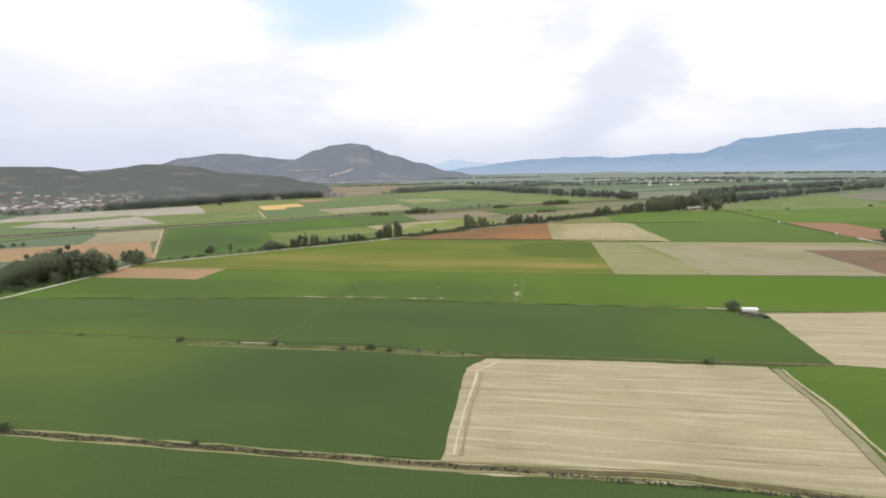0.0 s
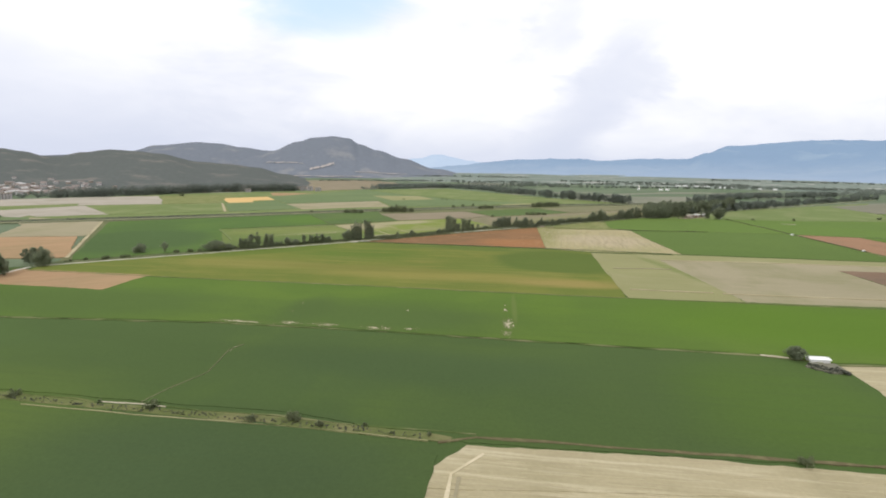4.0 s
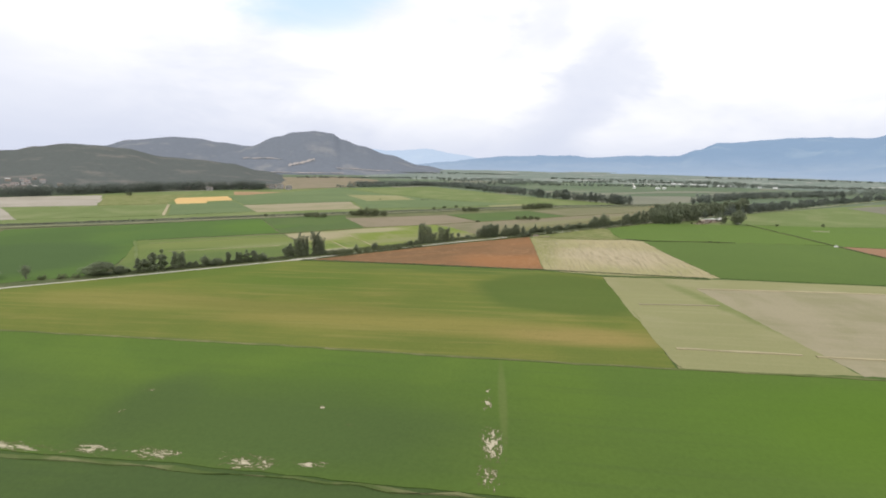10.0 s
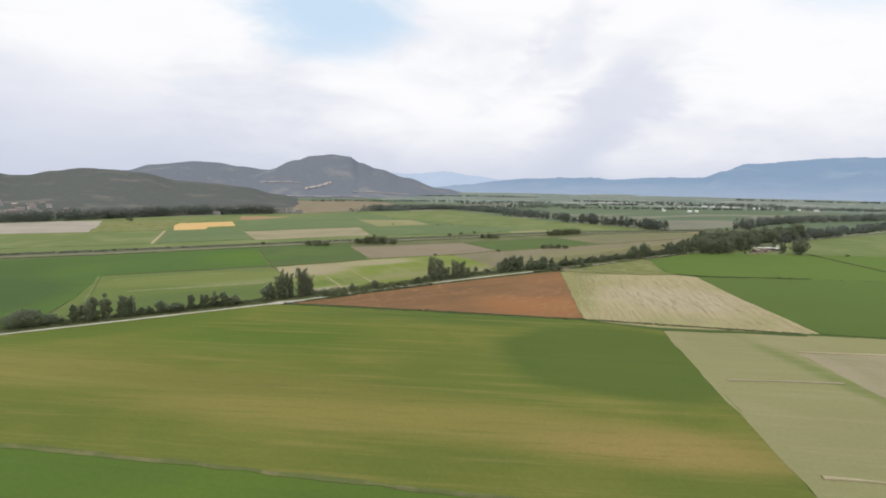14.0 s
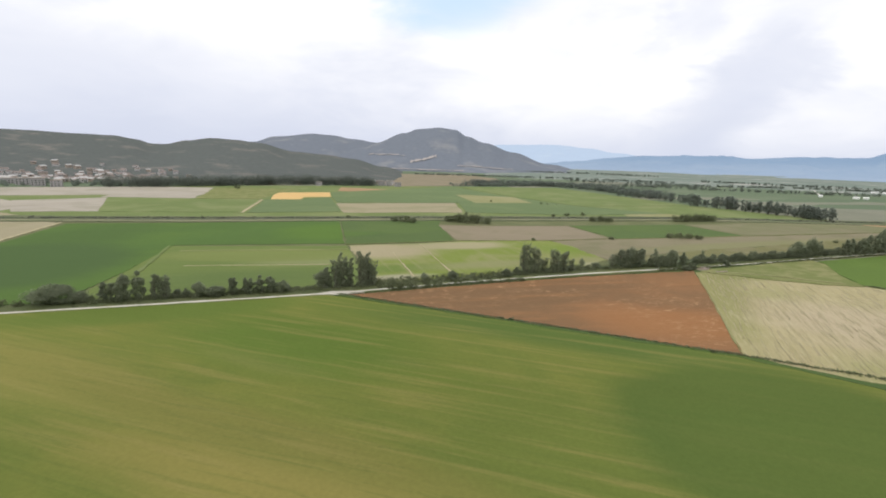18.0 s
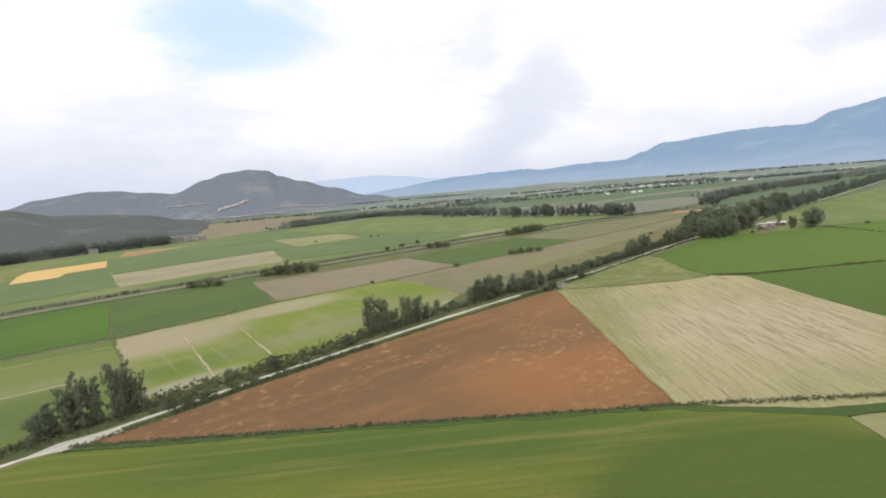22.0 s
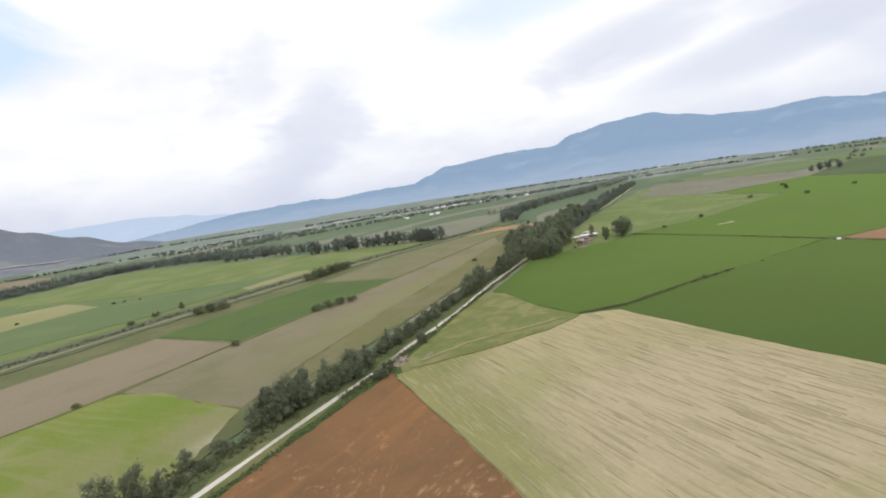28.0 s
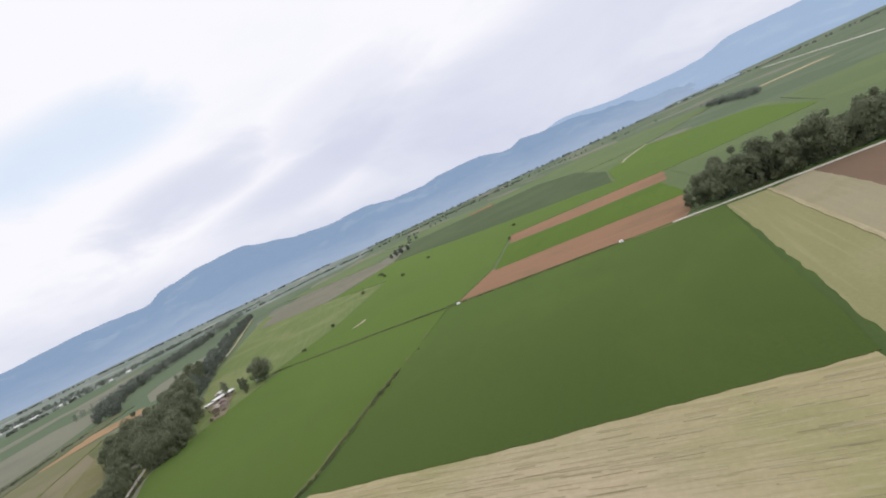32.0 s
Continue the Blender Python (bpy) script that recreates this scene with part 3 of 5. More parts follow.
def rise(profile, foot, crest, rough, azimuth, radius):
    """Height of a hill: profile gives its crest's angle above the eye, over azimuth."""
    top = 60 + crest * math.tan(radians(smooth_at(profile, azimuth)))
    x, y = HUB[0] + radius * math.sin(radians(azimuth)), HUB[1] + radius * math.cos(radians(azimuth))
    if radius <= crest:
        k = max(0.0, (radius - foot) / (crest - foot))
        k = k * (0.55 + 0.45 * k * (3 - 2 * k))
    else:
        k = 1 - 0.5 * (radius - crest) / crest
    bend = noise.fractal(Vector((x, y, 0)) / 420, 0.9, 2.1, 5) * rough * math.sin(min(1, k) * math.pi) + noise.fractal(Vector((x, y, 5)) / 60, 0.9, 2.1, 4) * rough * 0.10 * min(1, k * 3)
    return x, y, top * k + bend - 1.0


def hill(name, label, material, profile, foot, crest, rough, step):
    start, end = profile[0][0], profile[-1][0]
    radii = [foot + (crest - foot) * i / 26 for i in range(27)] + [crest * 1.03, crest * 1.07]
    count = int((end - start) / step)
    bm = bmesh.new()
    grid = [[bm.verts.new(rise(profile, foot, crest, rough, start + (end - start) * i / count, r)) for r in radii] for i in range(count + 1)]
    for a, b in zip(grid, grid[1:]):
        for i in range(len(radii) - 1):
            bm.faces.new((a[i], a[i + 1], b[i + 1], b[i]))
    bmesh.ops.recalc_face_normals(bm, faces=bm.faces[:])
    for f in bm.faces:
        f.smooth = True
    return tagged(part(name, bm, material), label, "hill", kind="structure")


RIDGE_LINE = [(-110, 0.5), (-75, 1.2), (-60, 1.5), (-50, 1.2), (-46.5, 1.1), (-43.5, 1.05), (-42, 0.8), (-40.5, 0.4), (-39.4, 0.42), (-37.5, 0.82), (-35.2, 1.15), (-33, 1.08), (-31, 0.85), (-27, 0.05), (-24, -0.2), (-21, -0.55), (-17.8, -1.4), (-14, -2.2)]
KNOLL_LINE = [(-44, 0.1), (-34, 0.6), (-31.8, 0.96), (-29.5, 1.59), (-25.5, 2.02), (-23.7, 1.95), (-21.2, 1.59), (-18.7, 1.3), (-13, 0.4), (-8, -1)]
HILL_LINE = [(-24, -0.6), (-20, 0.75), (-18.7, 1.28), (-15.5, 2.43), (-13.9, 2.93), (-11.6, 3.14), (-9.8, 2.95), (-8.5, 2.28), (-6.5, 1.62), (-3.3, 0.66), (0.6, -0.53), (5, -1.3)]
FAR_LINE = [(-30, 0.4), (-8, 1.2), (-4.4, 1.5), (1.3, 1.62), (5, 1.3), (7.6, 0.88), (12, 0.4), (20, -0.6)]
RANGE_LINE = [(-30, -0.9), (-5, -0.5), (-0.1, -0.45), (3.6, -0.1), (6.9, 0.32), (10.2, 0.66), (15, 0.8), (20, 0.65), (25, 0.9), (28.7, 0.9), (30.5, 1.5), (32.6, 2.25), (39.9, 2.72), (44.4, 2.6), (46.7, 3.5), (50.5, 4.1), (54.2, 4.3), (57.2, 3.6), (60.2, 2.95), (64, 2.6), (67.7, 2.8), (72, 2.2), (75, 2.15), (77, 2.5), (81.2, 2.5), (85.4, 1.78), (87, 2.25), (89.8, 1.95), (92.2, 1.9), (97, 1.0), (101, 0.2), (106, -0.8)]
EAST_LINE = [(84, 0.9), (88, 1.6), (92.2, 2.3), (98.2, 1.68), (103.8, 1.5), (106, 1.6), (109.3, 2.4), (120, 2.2), (150, 1.2)]
hill("backdrop_ridge", "low grey-green scrub ridge above the village", RIDGE, RIDGE_LINE, 1080, 1750, 9, 0.4)
hill("backdrop_knoll", "rounded wooded hill, hazed blue-grey", HILL, KNOLL_LINE, 2500, 3500, 12, 0.3)
hill("backdrop_hill", "dome-shaped hill, hazed blue-grey, with pale quarry scars", HILL, HILL_LINE, 1950, 2600, 14, 0.2)
PIEDMONT_LINE = [(-24, -1.6), (-12, -1.35), (0, -1.0), (40, -0.95), (58, -1.05), (70, -1.5), (100, -1.5), (150, -1.5)]
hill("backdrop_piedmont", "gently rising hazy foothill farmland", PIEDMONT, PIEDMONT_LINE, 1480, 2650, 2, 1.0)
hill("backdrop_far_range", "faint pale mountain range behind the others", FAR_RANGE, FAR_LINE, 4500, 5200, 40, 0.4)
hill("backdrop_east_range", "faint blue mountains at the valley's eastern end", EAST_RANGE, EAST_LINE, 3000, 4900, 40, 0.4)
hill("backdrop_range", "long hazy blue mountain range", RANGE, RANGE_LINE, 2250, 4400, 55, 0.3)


def scar(label, profile, foot, crest, line, wide):
    """A pale bare cut lying on a hill, along (azimuth, radius) points."""
    bm = bmesh.new()
    rows = []
    for (a0, r0), (a1, r1) in zip(line, line[1:]):
        for i in range(8):
            k = i / 8
            a, r = a0 + (a1 - a0) * k, r0 + (r1 - r0) * k
            w = wide * (0.6 + 0.8 * noise.noise(Vector((a * 3, r / 40, 1))) ** 2 + 0.3 * math.sin(k * 9))
            ends = [rise(profile, foot, crest, 14, a, r + side * w) for side in (-1, 1)]
            rows.append([bm.verts.new((x, y, z + 2.5)) for x, y, z in ends])
    for a, b in zip(rows, rows[1:]):
        bm.faces.new((a[0], a[1], b[1], b[0]))
    bmesh.ops.recalc_face_normals(bm, faces=bm.faces[:])
    return tagged(part("quarry_scar", bm, SCAR), label, "quarry", kind="structure")


SCAR = slope_paint("pale_cut_rock", (0.40, 0.365, 0.345), (0.50, 0.455, 0.43), size=0.02)
scar("pale road cut across the hill", HILL_LINE, 1950, 2600, [(-19.4, 2300), (-18, 2265), (-16.6, 2215), (-15.2, 2165)], 7)
scar("pale quarry face on the hill", HILL_LINE, 1950, 2600, [(-14.7, 2085), (-13.9, 2105), (-13.1, 2125), (-12.4, 2150), (-11.7, 2165)], 16)
scar("pale track at the foot of the hill", HILL_LINE, 1950, 2600, [(-9.4, 2060), (-7, 2070), (-5, 2060), (-2.8, 2075)], 6)
scar("pale farm track at the foot of the slope", HILL_LINE, 1950, 2600, [(-20, 1985), (-16, 1990), (-13, 1975), (-8, 1985)], 7)

# ---- rough land under and between the plots ----
field("rough green grazing between plots", CROP_FAR, 0.0, (362, 650), (560, 690), (860, 650), (905, 500), (885, 290), (720, 190), (536, 222), (352, 376), wobble=1.3)
field("rough grass between the northern plots", MARGIN, 0.0, (-330, 575), (-142, 684), (0, 748), (176, 824), (372, 872), (402, 800), (280, 690), (110, 582), (-50, 470), (-222, 366))
field("grassland past the drain", CROP_PALE, 0.0, (-560, 520), (-390, 590), (-142, 700), (70, 795), (365, 885), (240, 1020), (60, 1330), (-140, 1240), (-420, 1060), (-590, 900), (-640, 700), wobble=1.3)

field("rough grass between road and pastures", CROP_PALE, 0.0, (290, 657), (330, 650), (376, 648), (690, 790), (830, 950), (640, 858), (480, 776), (300, 664), wobble=0.9)

# ---- fields south of the road ----
field("low green growth between the southern plots", CROP_DARK, 0.0, (-262, 340), (-226, 352), (-155, 394), (-52, 454), (116, 558), (200, 606), (330, 645), (362, 560), (345, 380), (335, 50), (300, -400), (-300, -400))
field("dark green standing crop south of the grassy bank", CROP_DARK, 0.5, (-260, 135), (-117, 116), (-62, 107), (-2, 97), (4, 95), (88, 83), (300, 50), (330, -420), (-300, -420))
field("dark green crop between two weedy banks", CROP_DARK, 0.5, (-250, 209), (-187, 199), (-106, 186), (-28, 172), (6, 157), (-3, 104), (-62, 113), (-117, 122), (-258, 142))
field("pale straw stubble with light mowing lines", STUBBLE, 0.08, (7, 152), (15, 160), (60, 155), (102, 148), (98, 118), (92, 96), (88, 87), (45, 94), (2, 99), (-1.5, 103))
field("green crop beside the stubble field", CROP, 0.5, (107, 147), (127, 147), (142, 144), (330, 112), (300, 54), (91, 84), (97, 97), (103, 122))
field("large dark green crop field", CROP_DARK, 0.5, (-246, 258), (-76, 245), (-35, 239), (35, 226), (118, 212), (134, 196), (125, 152), (86, 155), (15, 164), (-28, 178), (-106, 191), (-187, 205), (-252, 214))
field("pale straw stubble behind the hut", STUBBLE, 0.08, (141, 204), (191, 201), (320, 180), (330, 116), (142, 147), (128, 151))
field("green crop with bare patches along its margin", CROP, 0.5, (-240, 300), (-225, 338), (-121, 321), (-25, 306), (52, 292), (103, 284), (180, 272), (330, 248), (322, 184), (191, 205), (141, 209), (120, 217), (35, 232), (-35, 245), (-76, 251), (-246, 264))
field("ripening yellow-green grain field", CROP_RIPE, 0.6, (-150, 393), (-107, 417), (-53, 449), (20, 437), (94, 423), (124, 409), (113, 345), (101, 288), (52, 296), (-25, 310), (-121, 325), (-222, 342), (-222, 350))
field("small pale orange plot by the path", SOIL_ORANGE, 0.62, (-224, 312), (-229, 342), (-150, 329), (-155, 300), wobble=0.9)
field("weedy pale stubble strip beside the grain", STUBBLE_GREEN, 0.08, (105, 287), (128, 408), (186, 402), (334, 376), (332, 362), (236, 377), (163, 383), (156, 282), wobble=0.7)
field("worn tan stubble plot", STUBBLE_PINK, 0.08, (166, 381), (236, 374), (331, 359), (334, 343), (262, 353), (250, 269), (159, 281), wobble=0.7)
field("dark brown ploughed plot", SOIL_BROWN, 0.1, (265, 350), (300, 344), (335, 340), (332, 254), (253, 267), wobble=0.7)
field("three-cornered red-brown ploughed field", SOIL_RED, 0.1, (-46, 453), (0, 482), (58, 520), (116, 552), (107, 490), (96, 427), (24, 441), wobble=0.9)
field("pale tan stubble with slanting drill rows", STUBBLE_TAN, 0.1, (119, 549), (150, 543), (193, 543), (207, 532), (198, 472), (191, 408), (182, 408), (126, 416), (99, 427), (109, 490))
field("rough green meadow by the road", MEADOW, 0.2, (124, 557), (160, 582), (203, 611), (205, 601), (196, 570), (194, 547), (150, 545), (122, 552), wobble=0.9)
field("bright green crop beside the road", CROP_BRIGHT, 0.5, (208, 610), (272, 652), (318, 650), (330, 648), (371, 640), (363, 570), (356, 521), (318, 525), (278, 529), (214, 537), (197, 547), (199, 570), (208, 601))
field("large deep green crop field", CROP_DEEP, 0.5, (209, 532), (278, 527), (320, 522), (355, 517), (343, 420), (335, 380), (194, 407), (200, 472))
field("light green crop past the ditch", CROP_BRIGHT, 0.5, (378, 648), (450, 633), (604, 638), (650, 734), (796, 690), (664, 500), (540, 490), (412, 500), (364, 515), (361, 522), (368, 570), wobble=0.9)
field("red-brown ploughed strip", SOIL_FADED, 0.1, (362, 511), (410, 496), (404, 448), (397, 378), (354, 389), (346, 394), (349, 420), (355, 465), wobble=0.7)
field("green crop strip between ploughed plots", CROP, 0.5, (409, 493), (488, 488), (478, 440), (474, 372), (400, 376), (406, 448))
field("narrow red-brown ploughed strip", SOIL_FADED, 0.1, (494, 486), (535, 488), (533, 440), (527, 356), (480, 366), (484, 440), wobble=0.9)
field("dull grey-green grazing on the slope", GRAZING, 0.4, (802, 690), (1090, 735), (1080, 590), (1095, 455), (960, 390), (740, 372), (604, 386), (668, 500), wobble=1.6)
field("green crop east of the ploughed strips", CROP_BRIGHT, 0.4, (540, 488), (664, 496), (600, 380), (730, 366), (880, 290), (720, 200), (540, 230), (531, 356), (540, 440), wobble=1.3)
field("faded brown soil strip on the slope", SOIL_FADED, 0.1, (1090, 600), (1130, 612), (1160, 462), (1108, 458), wobble=1.3)
field("green crop east of the trees", CROP_FAR, 0.4, (362, 360), (525, 350), (536, 225), (700, 180), (700, -200), (360, -200), (352, 200), wobble=1.3)
field("pale worn pasture along the road", CROP_PALE, 0.2, (385, 690), (500, 765), (640, 838), (678, 862), (652, 744), (600, 642), (450, 638), (380, 652), wobble=1.3)
field("grey-brown fallow plot", FALLOW_GREY, 0.1, (686, 866), (830, 925), (955, 948), (915, 768), (800, 694), (656, 744), wobble=1.3)
field("dull green grazing land", CROP_FAR, 0.3, (960, 950), (1000, 1010), (1250, 900), (1090, 740), (920, 766), wobble=1.3)
field("dull pasture on the eastern slope", CROP_FAR, 0.1, (1095, 735), (1260, 880), (1400, 800), (1230, 590), (1165, 480), (1135, 615), (1085, 600), wobble=1.3)
field("green slope past the pasture", CROP_FAR, 0.3, (910, 500), (1240, 580), (1420, 300), (1150, 60), (890, 290), wobble=1.3)

# ---- fields north of the road ----
field("dark green crop behind the roadside trees", CROP_NORTH, 0.5, (-318, 570), (-245, 608), (-142, 665), (-96, 566), (-190, 524), (-163, 460), (-148, 412), (-219, 374), (-226, 385), wobble=0.9)
field("dark square of green crop", CROP_SQUARE, 0.5, (-138, 668), (-60, 706), (-55, 676), (-28, 602), (-91, 566), wobble=0.9)
field("pale green crop behind poplars", CROP_SPLIT, 0.4, (-187, 519), (-90, 556), (-52, 489), (-44, 474), (-100, 440), (-142, 415), (-160, 462), wobble=0.7)
field("hay meadow, half cut, green and pinkish straw", HAY, 0.3, (-86, 559), (-46, 582), (-22, 601), (27, 621), (40, 625), (53, 611), (71, 568), (54, 543), (26, 521), (-5, 501), (-40, 479), (-50, 490), wobble=1.3)
field("bare tan field by the drain", SOIL_TAN, 0.1, (-53, 676), (-24, 607), (28, 627), (84, 657), (56, 716), (0, 692), wobble=0.7)
field("long bare tan field along the hedge", SOIL_OLIVE, 0.1, (44, 628), (88, 654), (200, 712), (300, 770), (360, 800), (335, 765), (240, 695), (160, 640), (100, 596), (74, 572), wobble=0.7)
field("olive grass beside the hedge", HEDGE_GRASS, 0.2, (82, 569), (102, 593), (162, 638), (242, 693), (338, 764), (398, 806), (400, 780), (300, 700), (190, 634), (110, 583), wobble=2.6)
field("dark green crop by the drain", CROP_SQUARE, 0.4, (60, 719), (91, 659), (198, 716), (166, 772), wobble=0.9)
field("olive stubble tapering along the drain", OLIVE, 0.1, (172, 774), (204, 718), (392, 820), (372, 856), (268, 832), wobble=0.9)
field("bare pinkish stubble", STUBBLE_PINK, 0.1, (-206, 812), (-78, 884), (-52, 785), (-162, 729), wobble=1.3)
field("yellow straw plot", STRAW_YELLOW, 0.15, (-345, 916), (-284, 961), (-252, 892), (-279, 869), (-266, 833), (-294, 816))
field("green crop below the straw plot", CROP_FAR, 0.4, (-300, 815), (-265, 838), (-250, 884), (-212, 815), (-170, 735), (-244, 690), wobble=1.3)
field("pale green crop beside a pale track", CROP_PALE, 0.3, (-306, 812), (-250, 690), (-362, 642), (-376, 775), wobble=1.3)
field("light pinkish fallow plot", FALLOW, 0.1, (-513, 682), (-466, 748), (-368, 642), (-424, 612), wobble=1.3)
field("pale fallow plot near the woods", FALLOW, 0.1, (-566, 914), (-474, 950), (-384, 790), (-478, 756), wobble=1.3)
field("light green meadow near the woods", MEADOW, 0.3, (-466, 952), (-352, 1000), (-345, 925), (-312, 818), (-378, 790), wobble=0.9)
field("green crop in front of the far woods", CROP_FAR, 0.3, (-280, 966), (-140, 1230), (-40, 1060), (-70, 895), (-208, 822), (-246, 892), wobble=1.3)
field("pale green pasture with thin grass", CROP_PALE, 0.3, (-130, 1235), (60, 1330), (230, 1010), (80, 930), (-30, 1060), wobble=1.3)
field("green pasture beside the drain", CROP_FAR, 0.3, (-70, 888), (-34, 1052), (76, 924), (180, 880), (60, 812), (-44, 786), wobble=1.3)
field("bright green strip under the tree row", CROP_PALE, 0.3, (86, 926), (232, 1005), (345, 868), (190, 872), wobble=1.3)
field("orange ploughed plot beyond the hedge", SOIL_ORANGE, 0.1, (352, 884), (394, 900), (452, 846), (436, 818), (404, 838), (366, 856), wobble=0.9)
field("tan plot among orchard trees", STUBBLE_PINK, 0.1, (-455, 600), (-380, 540), (-346, 465), (-282, 474), (-330, 572), (-420, 600), wobble=1.3)
field("orange-brown ploughed plot", SOIL_ORANGE, 0.1, (-420, 440), (-350, 460), (-284, 468), (-232, 382), (-300, 372), (-350, 380), wobble=0.9)
field("pale fallow below the village", FALLOW, 0.1, (-560, 596), (-432, 578), (-452, 660), (-560, 690), wobble=1.3)
field("long pale fallow by the apartment blocks", FALLOW, 0.1, (-650, 700), (-575, 720), (-470, 800), (-395, 806), (-430, 890), (-560, 915), (-690, 800), wobble=1.3)
field("faded orange strip under the woods", SOIL_ORANGE, 0.1, (-285, 1001), (-200, 998), (-227, 1072), (-312, 1077), wobble=0.9)
field("pale cut-grass panel in the pasture", STUBBLE_GREEN, 0.32, (-100, 1026), (-12, 1024), (19, 940), (-52, 906), wobble=1.3)
field("thin pale grass panel", STUBBLE_GREEN, 0.1, (125, 881), (188, 884), (184, 836), (128, 824), wobble=1.3)
field("tan meadow between ridge and woods", SOIL_TAN, 0.1, (-330, 1230), (-230, 1180), (-120, 1300), (-60, 1400), (-100, 1700), (-230, 1900), (-420, 1800), (-440, 1300))
field("pale stubble strip far east", STUBBLE, 0.1, (1023, 69), (995, -40), (1040, -32), (1050, 48))
field("green plot behind the orange soil", CROP_FAR, 0.3, (-600, 640), (-460, 606), (-425, 600), (-395, 560), (-480, 470), (-640, 520), wobble=1.3)

# ---- tracks, banks and the drain ----
ROAD_LINE = ((-228, 352), (-155, 394), (-108, 421), (-52, 454), (-3, 488), (56, 526), (92, 547), (116, 560), (129, 569), (172, 595), (214, 624), (280, 665), (380, 725), (480, 786), (620, 862), (790, 965), (950, 1060))
strip("road", "pale gravel farm road between fields", TRACK, 1.6, 0.14, *ROAD_LINE, category="road")
strip("road_verge", "rough grass verge of the farm road", VERGE, 9.0, -0.8, *[(x - 0.8, y + 1.2) for x, y in ROAD_LINE], category="verge", wobble=1.2, level=0.12)
strip("path", "pale path along the tree clump", TRACK, 2.4, 0.06, (-228, 350), (-231, 310), (-240, 270), (-252, 225), (-262, 150), (-270, 60))
BANK = ((-262, 138), (-117, 119), (-62, 110), (-2, 100), (45, 95), (88, 84), (300, 52))
strip("bank", "weedy bank with brown dry growth", WEEDS, 1.7, 0.7, *BANK, category="bank", wobble=0.6)
for off, wide in ((1.5, 0.6), (-1.4, 0.7)):
    strip("bank_edge", "thin pale edge of the weedy bank", STUBBLE_GREEN, wide, 0.7, *[(x + 0.17 * off, y + off) for x, y in BANK], category="bank", wobble=0.4)
strip("field_margin", "thin pale grass margin", VERGE, 0.7, 0.65, (-252, 212), (-187, 202), (-106, 187.5), (-82, 183), category="verge", wobble=0.7)
strip("bank", "low weedy bank between two pale edges", VERGE, 3.2, 0.7, (-110, 186.6), (-95, 183.6), (-80, 180.5), (-69, 178.5), (-52, 175.8), (-35, 173.3), (-20, 170.2), (-3, 167), (11, 163.5), category="bank", wobble=0.7, level=0.2)
strip("bank_edge", "pale broken edge of the low bank", BARE, 0.6, 0.7, (-81.5, 183), (-69.5, 181.3), (-62, 179.9), category="bank", wobble=0.2, level=0.28)
strip("bank_edge", "pale broken edge of the low bank", BARE_WEEDY, 0.45, 0.7, (-62, 179.9), (-51.8, 177.8), (-33, 175.2), (-18, 171.6), (0, 168.4), (17, 166), category="bank", wobble=0.25, level=0.28)
strip("bank_edge", "thin pale lower edge of the low bank", STUBBLE_GREEN, 0.3, 0.7, (-100, 181.6), (-78, 177.9), (-68, 175.7), (-53, 173.8), (-37.4, 171.4), (-23, 169), (-5.7, 165.8), (5.7, 163.2), category="bank", wobble=0.2, level=0.28)
strip("field_margin", "brown weedy line along the stubble", WEEDS, 1.1, 0.65, (8, 162.5), (17, 164.5), (40, 161.2), (73, 156.4), (94, 153.2), (127, 149), category="verge", wobble=0.4)
strip("crop_gap", "faint worn line across the crop", MARGIN, 0.5, 0.3, (-69.8, 182.5), (-66.9, 190), (-60.7, 201), (-61, 210), (-61.6, 219), (-58.5, 224.5), category="track", wobble=0.15)
strip("track", "pale field track, partly overgrown", BARE_WEEDY, 0.8, 0.72, (-246, 261), (-76, 248), (-35, 242), (35, 229), (119, 214), (136, 208), category="track", wobble=0.8)
strip("track", "pale earth line across the crop", BARE_WEEDY, 1.1, 0.72, (136, 206), (191, 203), (321, 182))
strip("field_margin", "narrow grass margin between crops", VERGE, 1.3, 0.85, (-222, 341), (-121, 323), (-25, 308), (52, 294), (103, 286), (180, 274), (330, 250), category="verge", wobble=0.5)
strip("track", "pale strip beside the grain field", STUBBLE_GREEN, 1.3, 0.72, (104, 288), (114, 345), (126, 409), wobble=0.4)
strip("field_margin", "dark weedy margin of the ploughed field", CROP_DARK, 2.4, 0.75, (-50, 452), (20, 439), (95, 425), (126, 411), (184, 404), category="verge", wobble=0.7)
strip("track", "pale track through the stubble", STUBBLE, 1.6, 0.3, (165, 383), (236, 375.5), (334, 360))
strip("hedge_bank", "green hedge bank between crops", VERGE, 2.2, 0.9, (194, 545), (214, 537), (252, 532.5), (282, 528.5), category="bank", wobble=0.8)
strip("hedge_bank", "short remnant of a hedge bank", VERGE, 1.6, 0.9, (290, 528), (296, 527), category="bank", wobble=0.5)
strip("hedge_bank", "short remnant of a hedge bank", VERGE, 1.8, 0.9, (314, 525.5), (322, 524), category="bank", wobble=0.5)
strip("ditch_bank", "dark grassy ditch bank", VERGE, 2.2, 0.9, (374, 650), (365, 570), (357, 520), (344, 420), (336, 388), category="bank", wobble=0.6)
strip("path", "white gravel path beside tall trees", TRACK, 2.2, 0.7, (343, 399), (340, 374), (334, 314), (330, 250), (322, 150))
strip("road", "long pale track on the far plain", TRACK, 9.0, 0.7, (1066, -156), (1400, -225), (1874, -321), category="road", wobble=1.5)
strip("track", "pale track in the far field", BARE, 3.0, 0.7, (888, 284), (800, 331), (760, 345))
